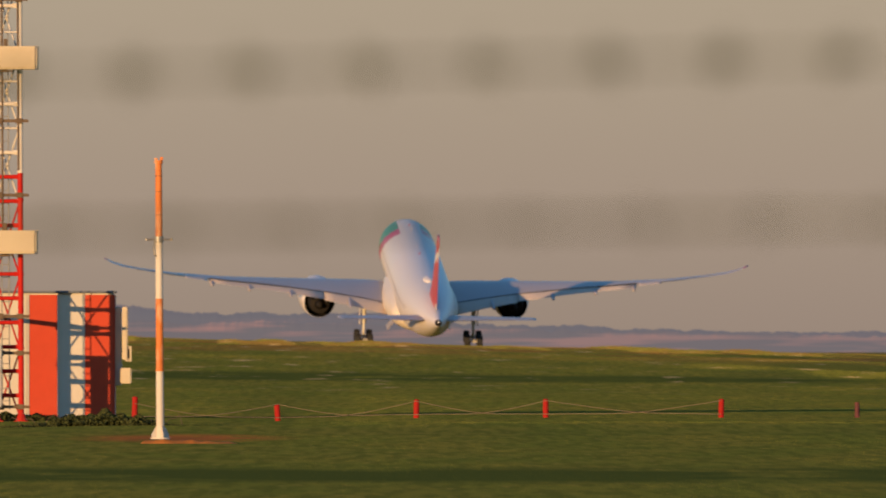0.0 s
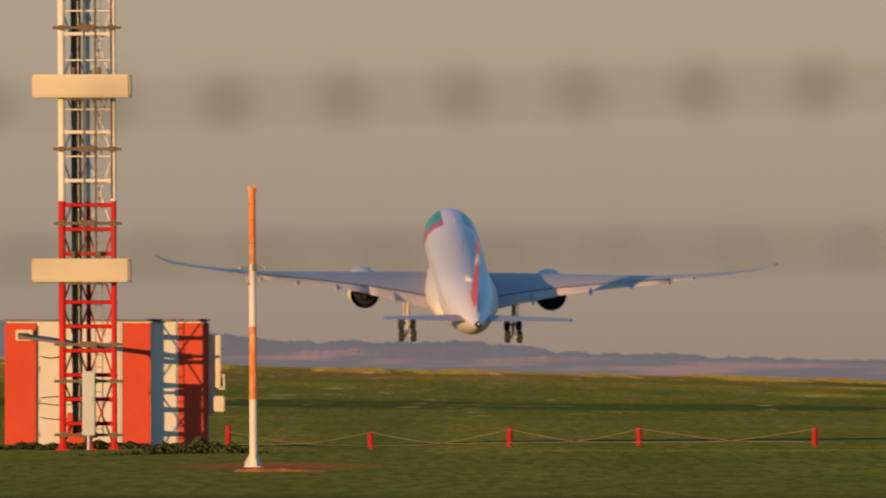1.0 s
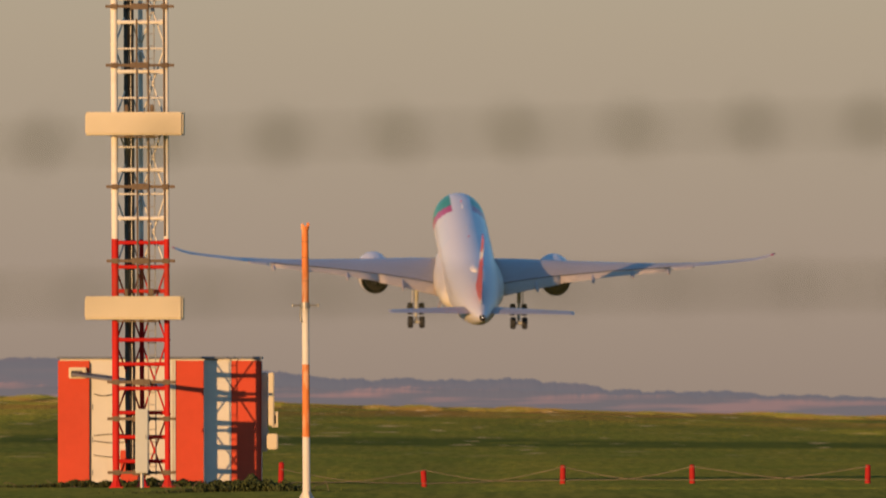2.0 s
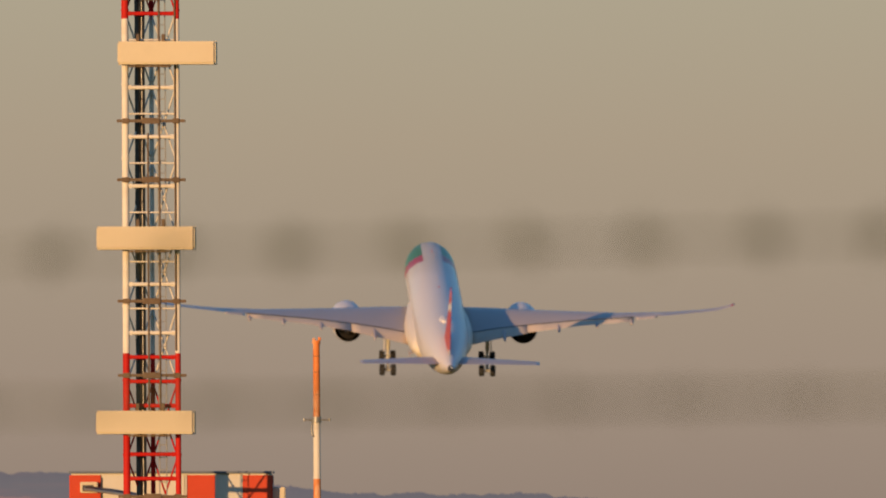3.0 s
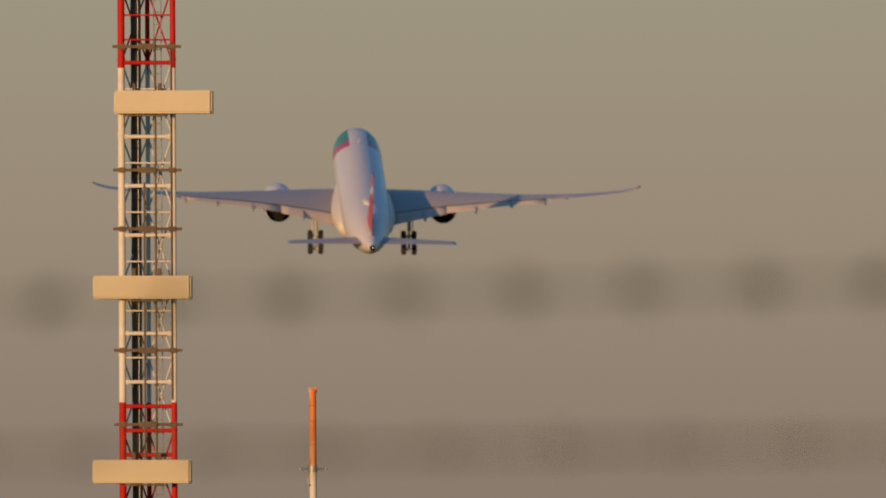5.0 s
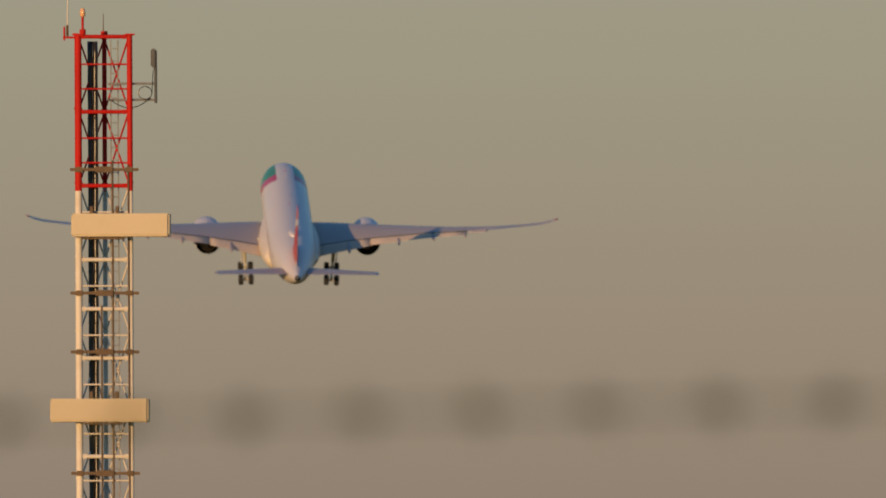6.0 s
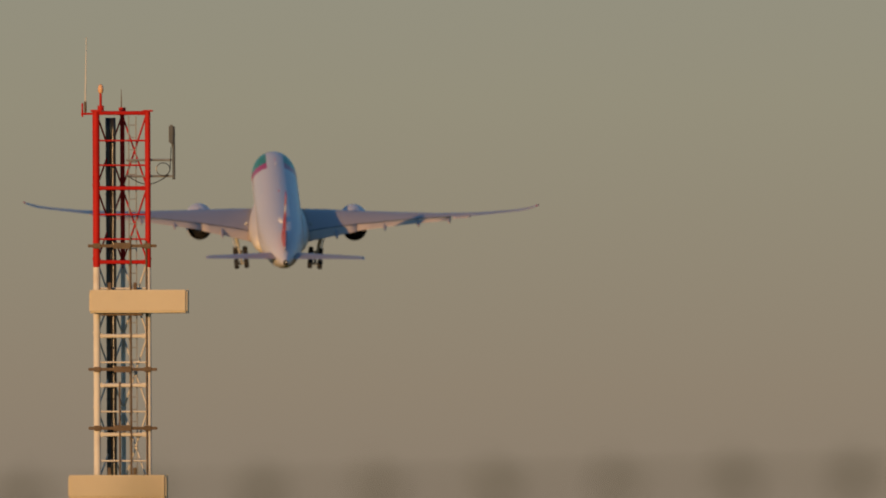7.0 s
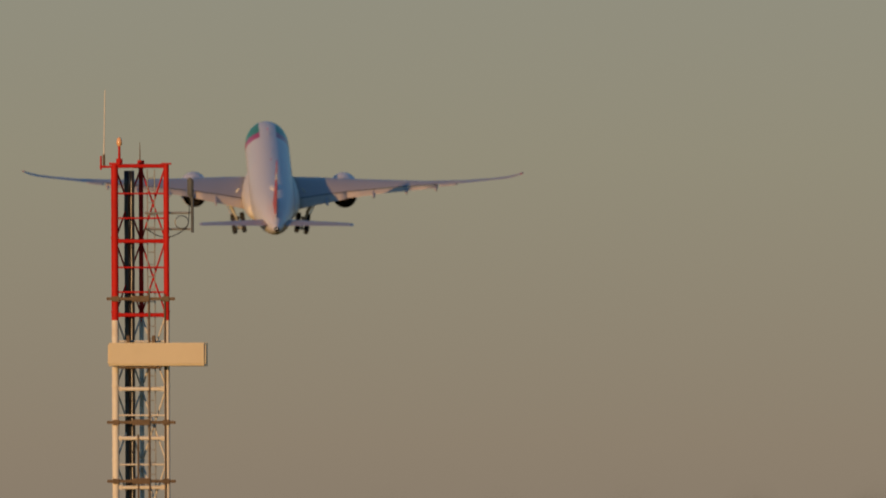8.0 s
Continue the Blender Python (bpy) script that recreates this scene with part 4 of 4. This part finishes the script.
def build_wing(plane, s):
    cut = 0.77
    bm = bmesh.new()
    xs = [2.4, 4, 6, 8, 9.8, 12, 15, 17.5, 20, 22.5, 24.0]
    rings = []
    for x in xs + [24.05, 25, 27, 28.5, 30.3, 30.9, 31.4, 31.9, 32.3]:
        _, le, te, zl, zt, th = wing_at(x)
        c = cut if x <= 24.0 else 1.0
        rings.append(foil(bm, s * x, le, le + (te - le) * c, zl, zl + (zt - zl) * c, th / (c if c < 1 else 1)))
    skin_rings(bm, rings)
    for f in bm.faces:
        if f.calc_center_median().x * s > 31.8:
            f.material_index = 1
    w = part("wing", bm, [WING_GREY, FIN_RED], plane, "grey swept wing with upturned tip", True)
    for name, x0, x1, drop in (("inboard_flap", 3.1, 9.79, 15), ("outboard_flap", 9.81, 21.5, 12), ("aileron", 21.7, 23.95, 3)):
        bm = bmesh.new()
        rings = []
        for i in range(7):
            x = x0 + (x1 - x0) * i / 6
            _, le, te, zl, zt, th = wing_at(x)
            ch = le - te
            y0 = le - ch * (cut - 0.01)
            z0 = zl + (zt - zl) * (cut - 0.01) - 0.02 - (0.05 if drop > 5 else 0)
            L = ch * 0.175 + 0.10 if drop > 5 else ch * 0.24
            d = radians(drop)
            rings.append(foil(bm, s * x, y0, y0 - L * math.cos(d), z0, z0 - L * math.sin(d), 0.14, 8))
        skin_rings(bm, rings)
        part(name, bm, FLAP_GREY, w, "", True)
    # dark rod laid along the wing, drawing the shade line before the flaps
    bm = bmesh.new()
    pts = []
    for i in range(24):
        x = 3.1 + (21.4 - 3.1) * i / 23
        _, le, te, zl, zt, th = wing_at(x)
        pts.append((s * x, le + (te - le) * (cut + 0.004), zl + (zt - zl) * cut + 0.035))
    pipe(bm, pts, 0.04, 6)
    part("flap_gap_shade", bm, DARK, w, "dark strip standing for the shade in the flap gap")
    for x in (7.2, 13.2, 17.4, 21.2):
        _, le, te, zl, zt, th = wing_at(x)
        bm = bmesh.new()
        L = (le - te) * 0.42 + 1.2
        revolve(bm, [(-L * 0.5 * math.cos(math.pi * i / 10), 0.22 * math.sin(math.pi * i / 10) ** 0.7 + 0.01) for i in range(11)], 10, 'Y')
        part("flap_fairing", bm, WING_GREY, w, "", True, at=pose(s * x, te + L * 0.30, zt - 0.42, 4, 0, 0))


def build_engine(plane, s):
    ex = 9.77
    bm = bmesh.new()
    prof = [(6.3, 1.50), (6.35, 1.54), (8.0, 1.74), (10.0, 1.87), (12.0, 1.86), (13.1, 1.72), (13.5, 1.58), (13.3, 1.50), (12.6, 1.46)]
    revolve(bm, prof, 40, 'Y', (s * ex, 0, -2.85), cap=False)
    e = part("engine", bm, SKIN, plane, "white engine nacelle with dark exhaust", True)
    # near-black wall colour stands in for the shade inside the duct
    bm = bmesh.new()
    revolve(bm, [(6.3, 1.497), (8.5, 1.49), (12.6, 1.46)], 40, 'Y', (s * ex, 0, -2.85), cap=False)
    part("fan_duct", bm, HOT, e, "duct wall coloured dark for the shade inside", True)
    bm = bmesh.new()
    revolve(bm, [(4.9, 0.92), (4.94, 0.97), (6.3, 1.10), (8.6, 1.30)], 36, 'Y', (s * ex, 0, -2.79))
    part("core_cowl", bm, HOT, e, "dark core cowl", True)
    bm = bmesh.new()
    revolve(bm, [(3.7, 0.05), (4.3, 0.30), (5.0, 0.55)], 24, 'Y', (s * ex, 0, -2.79))
    part("exhaust_cone", bm, HOT, e, "", True)
    # added dark disc closes the duct in place of the shade deep inside
    bm = bmesh.new()
    revolve(bm, [(8.4, 1.487), (8.5, 1.487)], 36, 'Y', (s * ex, 0, -2.85))
    part("duct_shade_disc", bm, DARK, e, "", False)
    bm = bmesh.new()
    revolve(bm, [(12.35, 1.455), (12.45, 1.455)], 36, 'Y', (s * ex, 0, -2.85))
    part("fan", bm, HOT, e)
    bm = bmesh.new()
    rings = []
    for z, le, te in ((-1.5, 10.8, 3.4), (-1.05, 9.6, 2.2), (-0.62, 7.2, 1.0)):
        rings.append(foil(bm, s * ex, le, te, z, z, 0.07, 10, 'z'))
    skin_rings(bm, rings)
    part("pylon", bm, WING_GREY, e, "", True)


def build_tail(plane):
    bm = bmesh.new()
    rings = []
    for i in range(15):
        u = i / 14
        z = 2.2 + 7.6 * u
        le = -21.6 - 8.2 * u - (2.0 * (1 - u) ** 6 * -1)
        te = -30.6 - 2.3 * u
        rings.append(foil(bm, 0, le, te, z, z, 0.058 - 0.006 * u, 12, 'z'))
    skin_rings(bm, rings)
    for f in bm.faces:
        p = f.calc_center_median()
        lean = (p.y + 27) * 0.25
        h = p.z + lean
        f.material_index = 0 if h > 7.2 else (1 if h > 6.4 else (0 if h > 1.9 else 1))
    part("tail_fin", bm, [FIN_RED, SKIN], plane, "red tail fin with white band", True)
    for s in (-1, 1):
        bm = bmesh.new()
        rings = [foil(bm, s * x, le, te, z - (le - te) * 0.045, z + (le - te) * 0.045, t, 10) for x, le, te, z, t in
                 ((0.4, -23.4, -29.4, 0.80, 0.10), (2.0, -24.6, -29.9, 0.88, 0.10), (6.0, -27.4, -31.1, 1.24, 0.095), (9.4, -29.5, -32.2, 1.50, 0.09), (9.85, -29.9, -32.3, 1.53, 0.07))]
        skin_rings(bm, rings)
        part("tailplane", bm, WING_GREY, plane, "grey tailplane", True)


WHEELS = [(dx, dy) for dx in (-0.62, 0.62) for dy in (-1.02, 1.02)]
GEAR_PIVOT = (5.53, 0.6, -2.1)


def door_pose(s, a):
    return pose(s * 2.35, 0.6, -3.36, 0, s * a, 0)


DOOR = [(0.0, 52.0), (4.3, 52.0), (5.2, -36.0), (8.0, -36.0)]      # belly doors, open and then shut


def build_gear(plane, s):
    bm = bmesh.new()
    tube(bm, (0, 0, 0.5), (0, 0, -1.9), 0.23, seg=14)
    tube(bm, (0, 0, -1.9), (0, 0, -3.4), 0.14, seg=14)
    tube(bm, (0, 0.05, -0.3), (-s * 1.9, 0.2, 0.75), 0.11, seg=10)
    tube(bm, (0, 0, -0.6), (0, 2.0, 0.5), 0.10, seg=10)
    pipe(bm, [(0.05, -0.25, -1.7), (0.05, -0.62, -2.4), (0.05, -0.2, -3.2)], 0.07)
    g = part("landing_gear", bm, GEAR, plane, "pale main landing gear leg with four wheels", at=pose(s * GEAR_PIVOT[0], GEAR_PIVOT[1], GEAR_PIVOT[2]))
    bm = bmesh.new()
    box(bm, (s * 0.42, 0.1, -0.9), (0.06, 1.3, 2.2), 0.02)
    part("leg_door", bm, SKIN, g)
    bm = bmesh.new()
    box(bm, (s * 0.7, 0, 0), (1.4, 2.8, 0.06), 0.02)
    door = part("gear_door", bm, WING_GREY, plane, "grey gear door under the belly", at=door_pose(s, DOOR[0][1]))
    made = []
    bm = bmesh.new()
    tube(bm, (0, -1.15, 0), (0, 1.15, 0), 0.17, seg=12)
    for dy in (-1.02, 1.02):
        tube(bm, (-0.6, dy, 0), (0.6, dy, 0), 0.13, seg=10)
    made.append((part("bogie_beam", bm, GEAR, g), 0, 0))
    for dx, dy in WHEELS:
        bm = bmesh.new()
        revolve(bm, [(-0.26, 0.33), (-0.30, 0.46), (-0.27, 0.58), (-0.16, 0.64), (0.16, 0.64), (0.27, 0.58), (0.30, 0.46), (0.26, 0.33)], 24, 'X')
        revolve(bm, [(-0.20, 0.06), (-0.20, 0.37), (0.20, 0.37), (0.20, 0.06)], 16, 'X')
        made.append((part("wheel", bm, TYRE, g, "", False), dx, dy))
    return g, door, made


def build_airliner():
    t0 = FLIGHT[0]
    plane = thing("airliner", "white twin-engine airliner climbing with its gear down", "airplane", pose(t0[1], t0[2], t0[3], t0[4], t0[5], t0[6]))
    build_fuselage(plane)
    gears = []
    for s in (-1, 1):
        build_wing(plane, s)
        build_engine(plane, s)
        gears.append((s, *build_gear(plane, s)))
    build_tail(plane)
    return plane, gears


build_ground()
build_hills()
plane, gears = build_airliner()
build_mast()
for bx, bz in ((-8.48, 4.215), (-8.47, 8.53), (-7.98, 12.87)):
    build_aerial_box(bx, bz)
build_cabin()
build_tray()
build_cabinet()
build_pole()
build_earth()
build_post_fence()
build_bush("bramble_bush", "low dark bramble bush at the cabin's foot", -5.45, 468.0, 1.25, 0.40, 15000, 8)
build_bush("weed_clump", "low dark weeds along the cabin's base", -8.2, MAST_Y + 2.4, 2.3, 0.20, 12000, 12)
build_wire()
build_grass()

FOLD = [(0.0, 0.0), (5.4, 0.0), (6.0, 5.0), (6.5, 9.5), (7.0, 14.5), (7.5, 20.0), (8.0, 24.0)]      # legs swing in
TRIM = [(0.0, 4.0), (0.5, 18.0), (1.0, 28.0), (2.5, 35.0), (3.5, 38.0), (5.4, 37.5), (6.0, 37.0), (7.0, 34.0), (8.0, 30.0)]               # bogies hang, front up


def leg_angle(t):
    """How far the legs have swung in, in degrees."""
    for (t0, a0), (t1, a1) in zip(FOLD, FOLD[1:]):
        if t0 <= t <= t1:
            return a0 + (a1 - a0) * (t - t0) / (t1 - t0)


def motions():
    walk(plane, [(t, pose(x, y, z, p, r, h)) for t, x, y, z, p, r, h in FLIGHT])
    for s, g, door, made in gears:
        walk(door, [(t, door_pose(s, a)) for t, a in DOOR])
        walk(g, [(t, pose(s * GEAR_PIVOT[0], GEAR_PIVOT[1], GEAR_PIVOT[2], 0, s * a, 0)) for t, a in FOLD])
        for ob, dx, dy in made:
            rows = [(t, pose(0, 0, -3.4, a, -0.6 * s * leg_angle(t), 0) @ Matrix.Translation((dx, dy, 0))) for t, a in TRIM]
            walk(ob, rows)


motions()
